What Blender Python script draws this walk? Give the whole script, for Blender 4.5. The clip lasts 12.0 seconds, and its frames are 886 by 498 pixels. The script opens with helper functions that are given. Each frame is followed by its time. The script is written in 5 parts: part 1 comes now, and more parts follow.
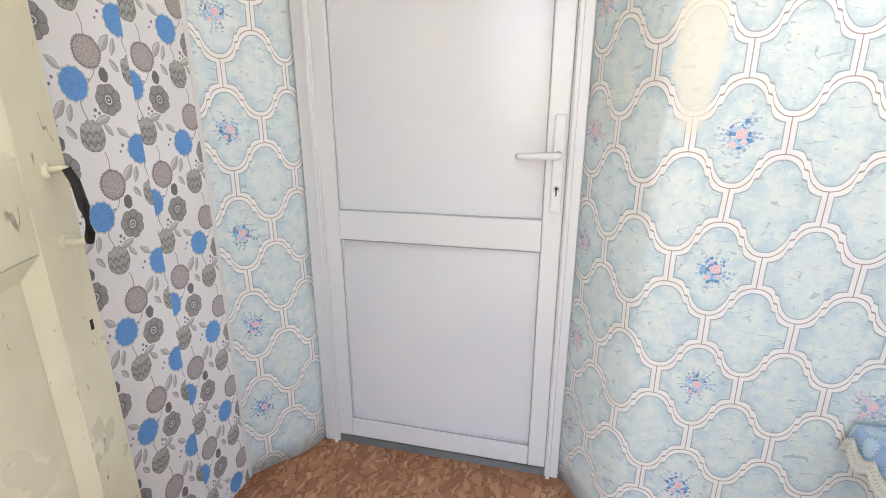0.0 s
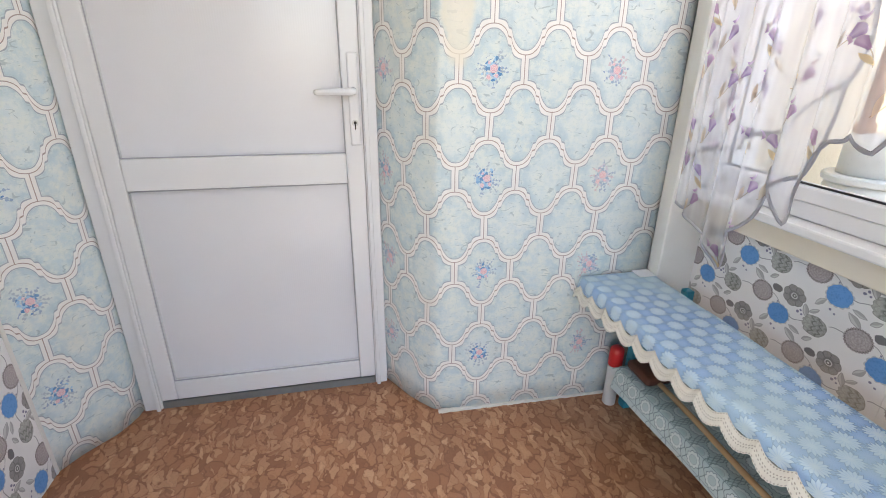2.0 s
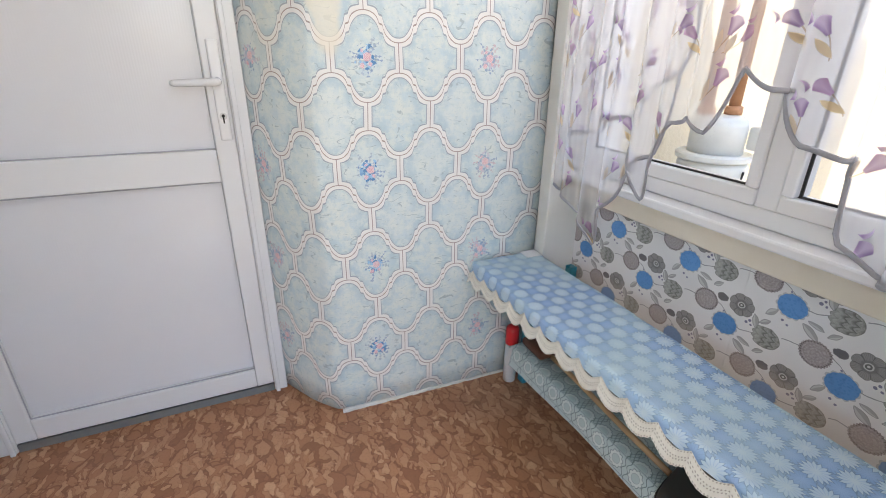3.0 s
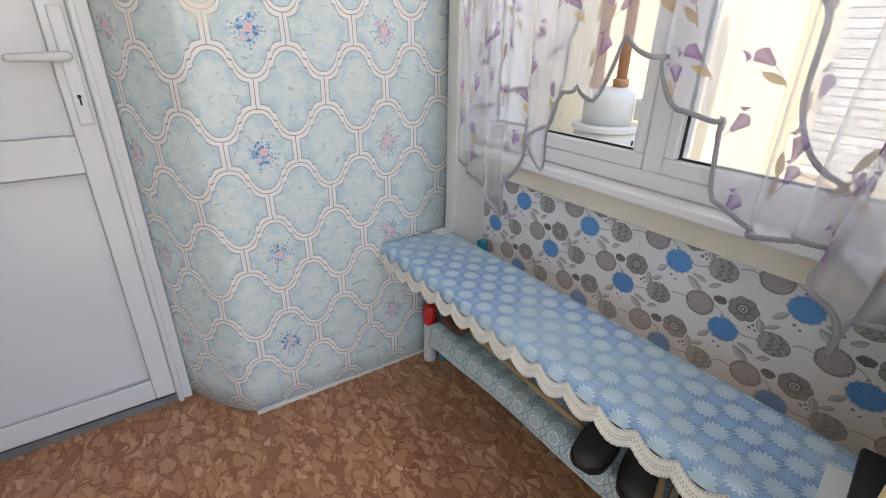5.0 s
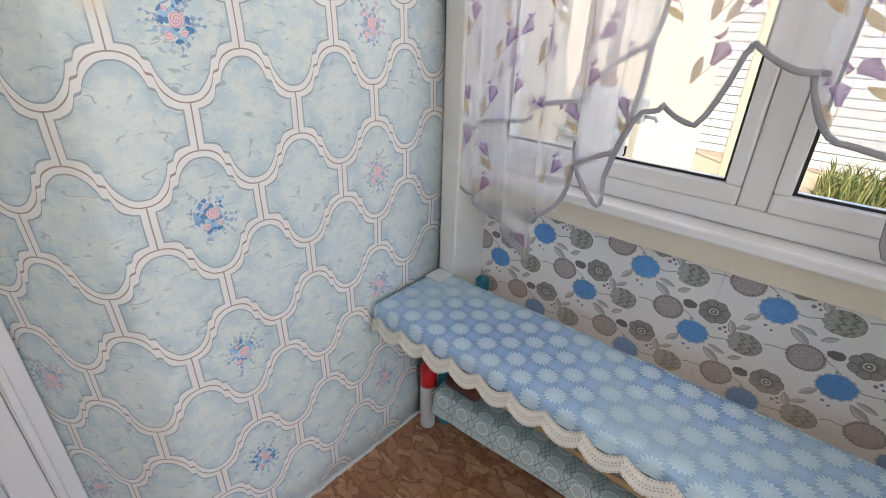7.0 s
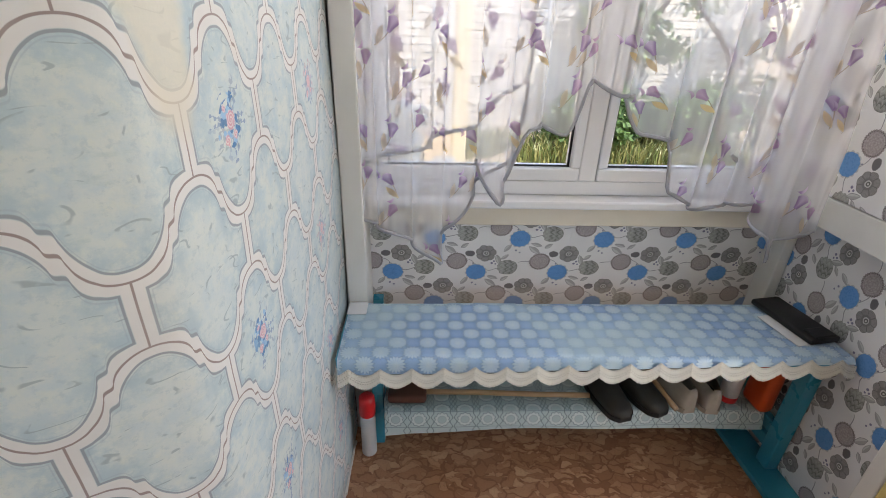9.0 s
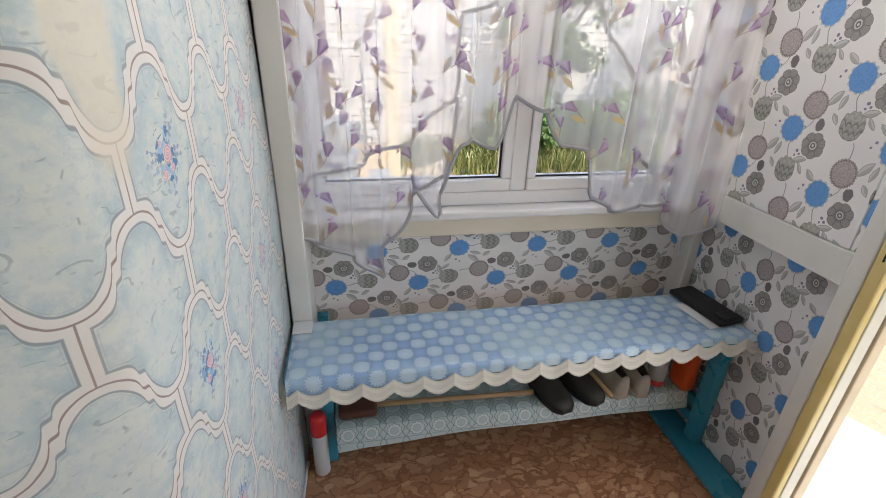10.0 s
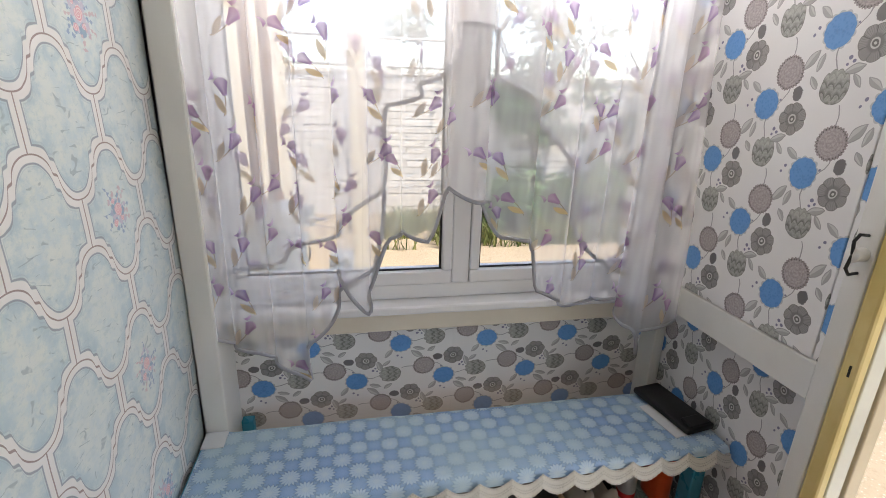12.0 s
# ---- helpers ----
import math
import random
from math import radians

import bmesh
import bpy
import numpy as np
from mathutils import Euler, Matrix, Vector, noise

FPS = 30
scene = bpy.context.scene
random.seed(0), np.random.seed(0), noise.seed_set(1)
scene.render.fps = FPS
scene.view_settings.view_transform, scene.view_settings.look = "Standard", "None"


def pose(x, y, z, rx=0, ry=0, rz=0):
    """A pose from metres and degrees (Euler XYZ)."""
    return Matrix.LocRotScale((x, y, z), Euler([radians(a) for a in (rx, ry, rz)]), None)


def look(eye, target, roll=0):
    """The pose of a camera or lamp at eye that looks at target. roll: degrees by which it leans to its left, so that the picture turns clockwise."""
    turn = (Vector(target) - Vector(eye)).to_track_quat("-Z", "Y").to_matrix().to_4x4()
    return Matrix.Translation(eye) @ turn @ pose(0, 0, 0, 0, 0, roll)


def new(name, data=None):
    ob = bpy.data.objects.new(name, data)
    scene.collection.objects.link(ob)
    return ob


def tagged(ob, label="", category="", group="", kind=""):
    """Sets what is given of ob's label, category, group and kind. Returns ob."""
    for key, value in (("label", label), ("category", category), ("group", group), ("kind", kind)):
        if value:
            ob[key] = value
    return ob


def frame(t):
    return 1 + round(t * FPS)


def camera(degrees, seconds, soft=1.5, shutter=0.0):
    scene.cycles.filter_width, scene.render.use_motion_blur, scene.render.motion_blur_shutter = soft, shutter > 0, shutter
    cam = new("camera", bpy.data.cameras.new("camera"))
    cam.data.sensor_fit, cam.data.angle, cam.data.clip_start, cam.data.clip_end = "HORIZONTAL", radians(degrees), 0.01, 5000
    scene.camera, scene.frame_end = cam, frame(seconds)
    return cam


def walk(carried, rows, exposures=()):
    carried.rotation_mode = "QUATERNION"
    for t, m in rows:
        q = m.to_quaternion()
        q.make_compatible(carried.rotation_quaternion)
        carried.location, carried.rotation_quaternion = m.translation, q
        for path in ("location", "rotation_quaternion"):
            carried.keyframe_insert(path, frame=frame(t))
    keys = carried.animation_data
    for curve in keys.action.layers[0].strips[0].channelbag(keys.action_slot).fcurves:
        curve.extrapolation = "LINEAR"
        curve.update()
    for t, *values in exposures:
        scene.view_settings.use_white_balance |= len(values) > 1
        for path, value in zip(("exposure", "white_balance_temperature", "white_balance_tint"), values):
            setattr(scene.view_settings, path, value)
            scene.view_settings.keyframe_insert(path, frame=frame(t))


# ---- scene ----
cam = camera(87.4, 12.0, soft=0.9)
PATH = [
    (0, (0.369, 0.361, 1.21), (-0.09, 2.224, 0.644), -0.1),
    (0.5, (0.37, 0.214, 1.182), (0.037, 2.075, 0.529), 0.1),
    (1, (0.338, 0.18, 1.178), (0.233, 2.04, 0.45), 0.3),
    (1.5, (0.295, 0.197, 1.159), (0.457, 2.046, 0.415), 0.6),
    (2, (0.318, 0.197, 1.176), (0.72, 2.009, 0.433), 0.7),
    (2.5, (0.348, 0.203, 1.181), (0.939, 1.961, 0.431), 0.8),
    (3, (0.388, 0.19, 1.172), (1.142, 1.874, 0.399), 0.8),
    (3.5, (0.404, 0.196, 1.152), (1.286, 1.8, 0.346), 1.0),
    (5.5, (0.453, 0.2, 1.146), (1.512, 1.683, 0.323), 0.9),
    (6, (0.499, 0.256, 1.163), (1.585, 1.722, 0.343), 1.1),
    (6.5, (0.505, 0.393, 1.172), (1.689, 1.765, 0.326), 1.3),
    (6.7, (0.472, 0.524, 1.17), (1.721, 1.822, 0.301), 1.5),
    (8.3, (0.291, 1.233, 1.283), (2.042, 1.498, 0.352), 1.9),
    (8.5, (0.223, 1.275, 1.284), (1.992, 1.424, 0.362), 2.0),
    (9, (0.172, 1.277, 1.284), (1.954, 1.181, 0.382), 1.9),
    (9.5, (0.142, 1.273, 1.306), (1.921, 1.035, 0.424), 1.9),
    (10, (0.143, 1.283, 1.312), (1.912, 0.932, 0.448), 1.9),
    (10.5, (0.135, 1.281, 1.319), (1.9, 0.863, 0.476), 1.8),
    (11, (0.138, 1.284, 1.33), (1.91, 0.817, 0.529), 1.8),
    (11.5, (0.158, 1.221, 1.329), (1.95, 0.723, 0.594), 1.9),
    (12, (0.235, 1.091, 1.357), (2.105, 0.72, 0.752), 1.7),
]
EXPOSURES = [(0, 2.24, 7050, 13), (1, 2.19, 7050, 13), (2.5, 2.01, 6950, 13), (3.5, 1.87, 6900, 13), (5.5, 1.71, 6900, 13), (6.5, 1.71, 6950, 13), (8.5, 1.74, 7050, 13), (10, 1.69, 7100, 13), (11, 1.66, 7100, 13), (12, 1.42, 7100, 13)]
walk(cam, [(t, look(eye, target, roll)) for t, eye, target, roll in PATH], EXPOSURES)

# ---- light ----
SUN_EL, SUN_AZ = radians(58), radians(221)   # azimuth clockwise from north (+y)
world = bpy.data.worlds.new("sky")
scene.world = world
world.use_nodes = True
wn = world.node_tree
sky = wn.nodes.new("ShaderNodeTexSky")
sky.sky_type, sky.sun_disc = "NISHITA", False
sky.sun_elevation, sky.sun_rotation = SUN_EL, SUN_AZ
wn.links.new(sky.outputs[0], wn.nodes["Background"].inputs[0])
wn.nodes["Background"].inputs[1].default_value = 0.15
sun_data = bpy.data.lights.new("sun", "SUN")
sun_data.energy, sun_data.angle, sun_data.color = 2.4, radians(0.6), (1.0, 0.94, 0.85)
sun = new("sun", sun_data)
sun_way = Vector((math.sin(SUN_AZ) * math.cos(SUN_EL), math.cos(SUN_AZ) * math.cos(SUN_EL), math.sin(SUN_EL)))
sun.matrix_world = look(sun_way * 30, (0, 0, 0))


# added area lamp in the open doorway, boosting the yard's sky light
door_data = bpy.data.lights.new("doorway_sky_fill", "AREA")
door_data.shape, door_data.size, door_data.size_y = "RECTANGLE", .78, .9
door_data.energy, door_data.color = .55, (1.0, .97, .93)
door_light = new("doorway_sky_fill", door_data)
door_light.matrix_world = look((.36, .06, 1.54), (.36, 1.0, 1.30))

# added area lamp, out of view at the window head, standing in for eastern sky
win_data = bpy.data.lights.new("window_sky_fill", "AREA")
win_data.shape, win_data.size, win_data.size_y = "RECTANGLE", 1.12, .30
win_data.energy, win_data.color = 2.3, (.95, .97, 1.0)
win_light = new("window_sky_fill", win_data)
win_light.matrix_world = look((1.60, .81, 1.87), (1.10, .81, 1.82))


# ---- small tools ----
def thing(name, at, label, category, group="", kind=""):
    ob = new(name)
    ob.location = at
    ob.empty_display_size = 0.05
    return tagged(ob, label, category, group, kind)


def finish(bm, name, material, smooth=False, uv=True):
    bmesh.ops.recalc_face_normals(bm, faces=bm.faces)
    if uv and not bm.loops.layers.uv:
        lay = bm.loops.layers.uv.new("uv")
        for f in bm.faces:
            n = f.normal
            a = max(range(3), key=lambda i: abs(n[i]))
            for lp in f.loops:
                c = lp.vert.co
                if a == 0:
                    lp[lay].uv = (c.y if n.x > 0 else -c.y, c.z)
                elif a == 1:
                    lp[lay].uv = (c.x if n.y < 0 else -c.x, c.z)
                else:
                    lp[lay].uv = (c.x, c.y)
    me = bpy.data.meshes.new(name)
    bm.to_mesh(me)
    bm.free()
    for m in (material if isinstance(material, (list, tuple)) else [material]):
        me.materials.append(m)
    if smooth:
        for p in me.polygons:
            p.use_smooth = True
    return me


def part(name, bm, material, parent=None, label="", smooth=False):
    """Link a bmesh, in world coordinates, as one mesh object under a thing or part."""
    ob = new(name, finish(bm, name, material, smooth))
    if parent is not None:
        ob.parent = parent
        if parent.type == "EMPTY":
            ob.matrix_parent_inverse = Matrix.Translation(-parent.location)
    if label:
        ob["label"] = label
    return ob


def solid(name, bm, material, label, category, kind="", smooth=False, group=""):
    return tagged(part(name, bm, material, None, "", smooth), label, category, group, kind)


def box(bm, x0, x1, y0, y1, z0, z1, bevel=0.0, seg=2):
    r = bmesh.ops.create_cube(bm, size=1.0)
    vs = r["verts"]
    for v in vs:
        v.co = Vector((x0 + (v.co.x + .5) * (x1 - x0), y0 + (v.co.y + .5) * (y1 - y0), z0 + (v.co.z + .5) * (z1 - z0)))
    if bevel > 0:
        es = list({e for v in vs for e in v.link_edges})
        bmesh.ops.bevel(bm, geom=es, offset=bevel, segments=seg, profile=.5, affect="EDGES")
    return bm


def boxes(*specs, bevel=0.0):
    bm = bmesh.new()
    for s in specs:
        box(bm, *s, bevel=bevel)
    return bm


def lathe(bm, profile, cx, cy, seg=24, m=None):
    """Turn (r, z) pairs round a vertical axis; m moves the result."""
    rings = []
    for r, z in profile:
        ring = []
        for i in range(seg):
            a = 2 * math.pi * i / seg
            p = Vector((cx + r * math.cos(a), cy + r * math.sin(a), z))
            ring.append(bm.verts.new(m @ p if m else p))
        rings.append(ring)
    for a, b in zip(rings, rings[1:]):
        for i in range(seg):
            bm.faces.new((a[i], a[(i + 1) % seg], b[(i + 1) % seg], b[i]))
    bm.faces.new(rings[0][::-1])
    bm.faces.new(rings[-1])
    return bm


def tube(bm, points, radius, seg=8, flat=1.0, up=(0, 0, 1)):
    """Sweep an oval along points; flat squeezes it along 'up'."""
    rings = []
    pts = [Vector(p) for p in points]
    for i, p in enumerate(pts):
        d = (pts[min(i + 1, len(pts) - 1)] - pts[max(i - 1, 0)]).normalized()
        side = d.cross(Vector(up))
        side = side.normalized() if side.length > 1e-4 else Vector((1, 0, 0))
        nrm = side.cross(d).normalized()
        rad = radius[i] if isinstance(radius, (list, tuple)) else radius
        rings.append([bm.verts.new(p + side * math.cos(2 * math.pi * k / seg) * rad + nrm * math.sin(2 * math.pi * k / seg) * rad * flat) for k in range(seg)])
    for a, b in zip(rings, rings[1:]):
        for k in range(seg):
            bm.faces.new((a[k], a[(k + 1) % seg], b[(k + 1) % seg], b[k]))
    bm.faces.new(rings[0][::-1])
    bm.faces.new(rings[-1])
    return bm


# ---- materials ----
class Nodes:
    """A short hand for building node trees."""

    def __init__(self, name):
        self.mat = bpy.data.materials.new(name)
        self.mat.use_nodes = True
        self.t = self.mat.node_tree
        self.b = self.t.nodes["Principled BSDF"]

    def n(self, kind, **props):
        node = self.t.nodes.new(kind)
        for k, v in props.items():
            setattr(node, k, v)
        return node

    def put(self, sock, v):
        if isinstance(v, bpy.types.NodeSocket):
            self.t.links.new(v, sock)
        elif isinstance(v, (tuple, list)) and sock.type == "RGBA" and len(v) == 3:
            sock.default_value = (*v, 1)
        else:
            sock.default_value = v

    def m(self, op, a, b=0.0, c=0.0, clamp=False):
        node = self.n("ShaderNodeMath", operation=op, use_clamp=clamp)
        for s, v in zip(node.inputs, (a, b, c)):
            self.put(s, v)
        return node.outputs[0]

    def add(self, a, b): return self.m("ADD", a, b)
    def sub(self, a, b): return self.m("SUBTRACT", a, b)
    def mul(self, a, b): return self.m("MULTIPLY", a, b)
    def div(self, a, b): return self.m("DIVIDE", a, b)

    def step(self, v, lo, hi, a=0.0, b=1.0):
        """Smooth step of v from lo to hi, giving a to b."""
        node = self.n("ShaderNodeMapRange", interpolation_type="SMOOTHSTEP")
        for s, x in zip(node.inputs, (v, lo, hi, a, b)):
            self.put(s, x)
        return node.outputs[0]

    def mix(self, f, a, b, blend="MIX"):
        node = self.n("ShaderNodeMix", data_type="RGBA", blend_type=blend)
        self.put(node.inputs[0], f)
        self.put(node.inputs[6], a)
        self.put(node.inputs[7], b)
        return node.outputs[2]

    def xyz(self, x, y, z=0.0):
        node = self.n("ShaderNodeCombineXYZ")
        for s, v in zip(node.inputs, (x, y, z)):
            self.put(s, v)
        return node.outputs[0]

    def split(self, v):
        node = self.n("ShaderNodeSeparateXYZ")
        self.put(node.inputs[0], v)
        return node.outputs

    def uv(self):
        return self.n("ShaderNodeTexCoord").outputs["UV"]

    def obj(self):
        return self.n("ShaderNodeTexCoord").outputs["Object"]

    def noise(self, vec, scale, detail=3.0, rough=0.55, colour=False):
        node = self.n("ShaderNodeTexNoise")
        self.put(node.inputs["Vector"], vec)
        node.inputs["Scale"].default_value, node.inputs["Detail"].default_value, node.inputs["Roughness"].default_value = scale, detail, rough
        return node.outputs[1 if colour else 0]

    def voronoi(self, vec, scale, feature="F1", rnd=1.0):
        node = self.n("ShaderNodeTexVoronoi", feature=feature)
        self.put(node.inputs["Vector"], vec)
        node.inputs["Scale"].default_value = scale
        node.inputs["Randomness"].default_value = rnd
        return node.outputs

    def vadd(self, a, b):
        node = self.n("ShaderNodeVectorMath", operation="ADD")
        self.put(node.inputs[0], a)
        self.put(node.inputs[1], b)
        return node.outputs[0]

    def vscale(self, a, s):
        node = self.n("ShaderNodeVectorMath", operation="SCALE")
        self.put(node.inputs[0], a)
        self.put(node.inputs[3], s)
        return node.outputs[0]

    def bump(self, height, strength=0.3, dist=0.002):
        node = self.n("ShaderNodeBump")
        node.inputs["Strength"].default_value, node.inputs["Distance"].default_value = strength, dist
        self.put(node.inputs["Height"], height)
        self.t.links.new(node.outputs[0], self.b.inputs["Normal"])

    def out(self, colour, rough=0.5, metal=0.0, **more):
        self.put(self.b.inputs["Base Color"], colour)
        self.put(self.b.inputs["Roughness"], rough)
        self.put(self.b.inputs["Metallic"], metal)
        for k, v in more.items():
            self.put(self.b.inputs[k.replace("_", " ")], v)
        return self.mat


def paint(name, colour, rough=0.45, wear=0.06, scale=9.0, dirt=(0.35, 0.28, 0.18), dirt_amount=0.25, bump=0.12):
    """Old brushed paint: slight tone changes, scuffs and a few specks of dirt."""
    g = Nodes(name)
    p = g.obj()
    big = g.noise(p, scale, 4)
    fine = g.noise(p, scale * 14, 3)
    c = g.mix(g.step(big, .35, .75, 0, 1), colour, tuple(max(0, k - wear) for k in colour))
    specks = g.step(g.noise(p, scale * 4, 5, .7), .66, .78, 0, dirt_amount)
    c = g.mix(specks, c, dirt)
    g.bump(g.add(g.mul(big, .6), g.mul(fine, .25)), bump, .004)
    return g.out(c, g.step(big, .3, .7, rough - .06, rough + .1))


def plain(name, colour, rough=0.5, metal=0.0, vary=0.05, scale=20.0, **more):
    g = Nodes(name)
    c = g.mix(g.noise(g.obj(), scale, 4), tuple(max(0, k * (1 - vary * 2)) for k in colour), tuple(min(1, k * (1 + vary)) for k in colour))
    return g.out(c, rough, metal, **more)
def trellis_paper():
    """Old vinyl wallpaper: ogee tiles of mottled pale blue in cream bands, a posy in every fourth."""
    g = Nodes("trellis_wallpaper")
    W, P = 0.1866, 0.1535
    u, v, _ = g.split(g.uv())
    wob = g.noise(g.uv(), 6, 2)
    u0 = g.add(g.sub(u, 0.73), g.mul(g.sub(wob, .5), .004))
    v0 = g.add(g.sub(v, 0.855), g.mul(g.sub(g.noise(g.uv(), 5, 2), .5), .004))
    row0 = g.m("FLOOR", g.add(g.div(v0, P), .5))
    # phase along the row, wave height of the row's upper edge
    def wave(row):
        ph = g.m("FRACT", g.add(g.add(g.div(u0, W), g.mul(row, .5)), 500.0))
        curve = g.n("ShaderNodeFloatCurve")
        g.put(curve.inputs["Value"], ph)
        c = curve.mapping.curves[0]
        pts = ((0, 1), (.06, .985), (.12, .93), (.17, .84), (.205, .70), (.22, .60), (.26, .56), (.275, .45), (.31, .25), (.36, .12), (.42, .03), (.5, 0))
        pts = pts + tuple((1 - a, b) for a, b in pts[-2::-1])
        c.points[0].location, c.points[1].location = pts[0], pts[-1]
        for a, b in pts[1:-1]:
            c.points.new(a, b)
        curve.mapping.update()
        return g.mul(g.sub(curve.outputs[0], .5), P * .5), ph
    loc = g.sub(v0, g.mul(row0, P))                    # -P/2 .. P/2 in this row band
    top, ph = wave(row0)
    low, ph2 = wave(g.sub(row0, 1.0))
    dtop = g.sub(g.add(top, P * .5), loc)              # height to the upper edge
    dlow = g.sub(loc, g.sub(low, P * .5))
    steep = g.step(g.m("ABSOLUTE", g.sub(g.m("ABSOLUTE", g.sub(ph, .5)), .25)), .02, .22, .55, 1.0)
    edge_a = g.mul(g.m("ABSOLUTE", dtop), steep)
    edge_b = g.mul(g.m("ABSOLUTE", dlow), steep)
    # which row does the point really belong to: shift when above the upper edge or below the lower
    up = g.m("LESS_THAN", dtop, 0.0)
    dn = g.m("LESS_THAN", dlow, 0.0)
    row = g.sub(g.add(row0, up), dn)
    phr = g.m("FRACT", g.add(g.add(g.div(u0, W), g.mul(row, .5)), 500.5))
    dx = g.mul(g.sub(phr, .5), W)                      # from the tile's middle
    col = g.m("FLOOR", g.add(g.add(g.div(u0, W), g.mul(row, .5)), 500.5))
    edge_v = g.sub(W * .5, g.m("ABSOLUTE", dx))
    dz = g.sub(v0, g.mul(row, P))
    # the upright line runs only between the wave edges
    d = g.m("MINIMUM", g.m("MINIMUM", edge_a, edge_b), edge_v)
    pts = g.uv()
    m1 = g.noise(pts, 26, 5, .68)
    m2 = g.noise(g.vadd(pts, (3.1, 7.7, 0)), 60, 3, .6)
    tone = g.noise(g.xyz(g.mul(col, 3.7), g.mul(row, 5.3)), 1.0, 0)
    blue = g.mix(g.step(m1, .38, .66), (.735, .79, .765), (.585, .705, .75))
    blue = g.mix(g.step(tone, .4, .7, 0, .45), blue, (.75, .815, .815))
    blue = g.mix(g.step(m2, .5, .75, 0, .4), blue, (.78, .82, .74))
    blot = g.noise(g.vadd(pts, (1.7, 3.9, 0)), 85, 4, .7)
    blue = g.mix(g.step(blot, .52, .66, 0, .5), blue, (.52, .63, .67))
    smear = g.n("ShaderNodeMapping")
    smear.inputs["Rotation"].default_value = (0, 0, -.6)
    smear.inputs["Scale"].default_value = (.5, 1.6, 1)
    g.put(smear.inputs[0], pts)
    blue = g.mix(g.step(g.noise(smear.outputs[0], 48, 4, .65), .56, .70, 0, .45), blue, (.55, .66, .66))
    rim = g.step(d, .012, .050, 1, 0)
    blue = g.mix(g.mul(rim, g.step(m1, .38, .62, .05, .8)), blue, (.48, .61, .66))
    # short dark veins and wisps
    slant = g.n("ShaderNodeMapping")
    slant.inputs["Rotation"].default_value = (0, 0, .75)
    slant.inputs["Scale"].default_value = (.55, 1.5, 1)
    g.put(slant.inputs[0], pts)
    for k, (sc, off, gate_s) in enumerate(((17, (0, 0, 0), 30), (23, (4.2, 1.3, 0), 37))):
        ridge = g.m("ABSOLUTE", g.sub(g.noise(g.vadd(slant.outputs[0], off), sc, 1, .4), .5))
        gate = g.step(g.noise(g.vadd(pts, (off[1] + 2, off[0] + 5, 0)), gate_s, 2), .55, .61)
        blue = g.mix(g.mul(g.mul(g.step(ridge, .005, .014, 1, 0), gate), .7), blue, (.36, .45, .48))
    cream = g.mix(g.step(g.noise(pts, 14, 3), .35, .7), (.87, .855, .84), (.82, .805, .79))
    c = g.mix(g.step(d, .0095, .0115), cream, blue)
    line = g.mul(g.step(d, .0102, .0112), g.step(d, .0128, .0138, 1, 0))
    c = g.mix(g.mul(line, .9), c, (.34, .38, .43))
    line2 = g.mul(g.step(d, .0148, .0155), g.step(d, .0160, .0168, 1, 0))
    c = g.mix(g.mul(line2, .3), c, (.38, .45, .52))
    c = g.mix(g.step(d, .0007, .0016, .85, 0), c, (.30, .21, .20))
    # the posy
    odd = g.m("ABSOLUTE", g.m("MODULO", row, 2.0))
    half = g.m("FLOOR", g.mul(row, .5))
    n_col = g.m("FLOORED_MODULO", g.sub(g.sub(col, 500.0), half), 2.0)
    has = g.mul(g.m("LESS_THAN", odd, .5), g.m("LESS_THAN", n_col, .5))
    pale = g.m("FLOORED_MODULO", g.m("FLOOR", g.mul(g.sub(g.sub(col, 500.0), half), .5)), 2.0)
    r = g.m("SQRT", g.add(g.mul(dx, dx), g.mul(g.mul(dz, dz), .85)))
    ang = g.m("ARCTAN2", dz, dx)
    wob2 = g.noise(pts, 70, 2)
    # fine sprigs of buds fanning out
    sector = g.add(g.div(g.add(ang, g.mul(g.sub(wob2, .5), .5)), 2 * math.pi / 19), 40.0)
    sec_id = g.m("FLOOR", sector)
    dice = g.n("ShaderNodeTexWhiteNoise", noise_dimensions="2D")
    g.put(dice.inputs["Vector"], g.xyz(sec_id, g.add(g.mul(row, 3.0), col)))
    d1, d2, d3 = g.split(dice.outputs["Color"])
    across = g.mul(g.mul(g.m("ABSOLUTE", g.sub(g.sub(sector, sec_id), .5)), 2 * math.pi / 19), r)
    reach = g.add(.030, g.mul(d1, .026))
    beads = g.step(g.m("SINE", g.add(g.mul(r, 640.0), g.mul(d2, 6.0))), -.5, .2)
    bud_w = g.add(.0008, g.mul(beads, .0024))
    sprig = g.mul(g.mul(g.step(g.sub(across, bud_w), -.0005, .0005, 1, 0), g.step(g.sub(r, reach), -.001, .001, 1, 0)), g.step(r, .012, .018))
    tint = g.mix(g.step(d3, .45, .55), (.16, .29, .50), g.mix(pale, (.34, .42, .52), (.62, .40, .46)))
    sprig = g.mul(sprig, g.step(d2, .30, .36))
    c = g.mix(g.mul(g.mul(sprig, has), .65), c, tint)
    # blue leaves close round the rose
    cell = g.voronoi(g.vadd(pts, g.vscale(g.noise(pts, 90, 2, .5, True), .008)), 105)
    k1, k2, _ = g.split(cell["Color"])
    leafy = g.mul(g.step(g.add(r, g.mul(g.sub(k2, .5), .020)), .0235, .0255, 1, 0), g.step(cell["Distance"], .62, .72, 1, 0))
    bl = g.mix(g.step(k1, .3, .7), (.05, .22, .50), (.32, .58, .80))
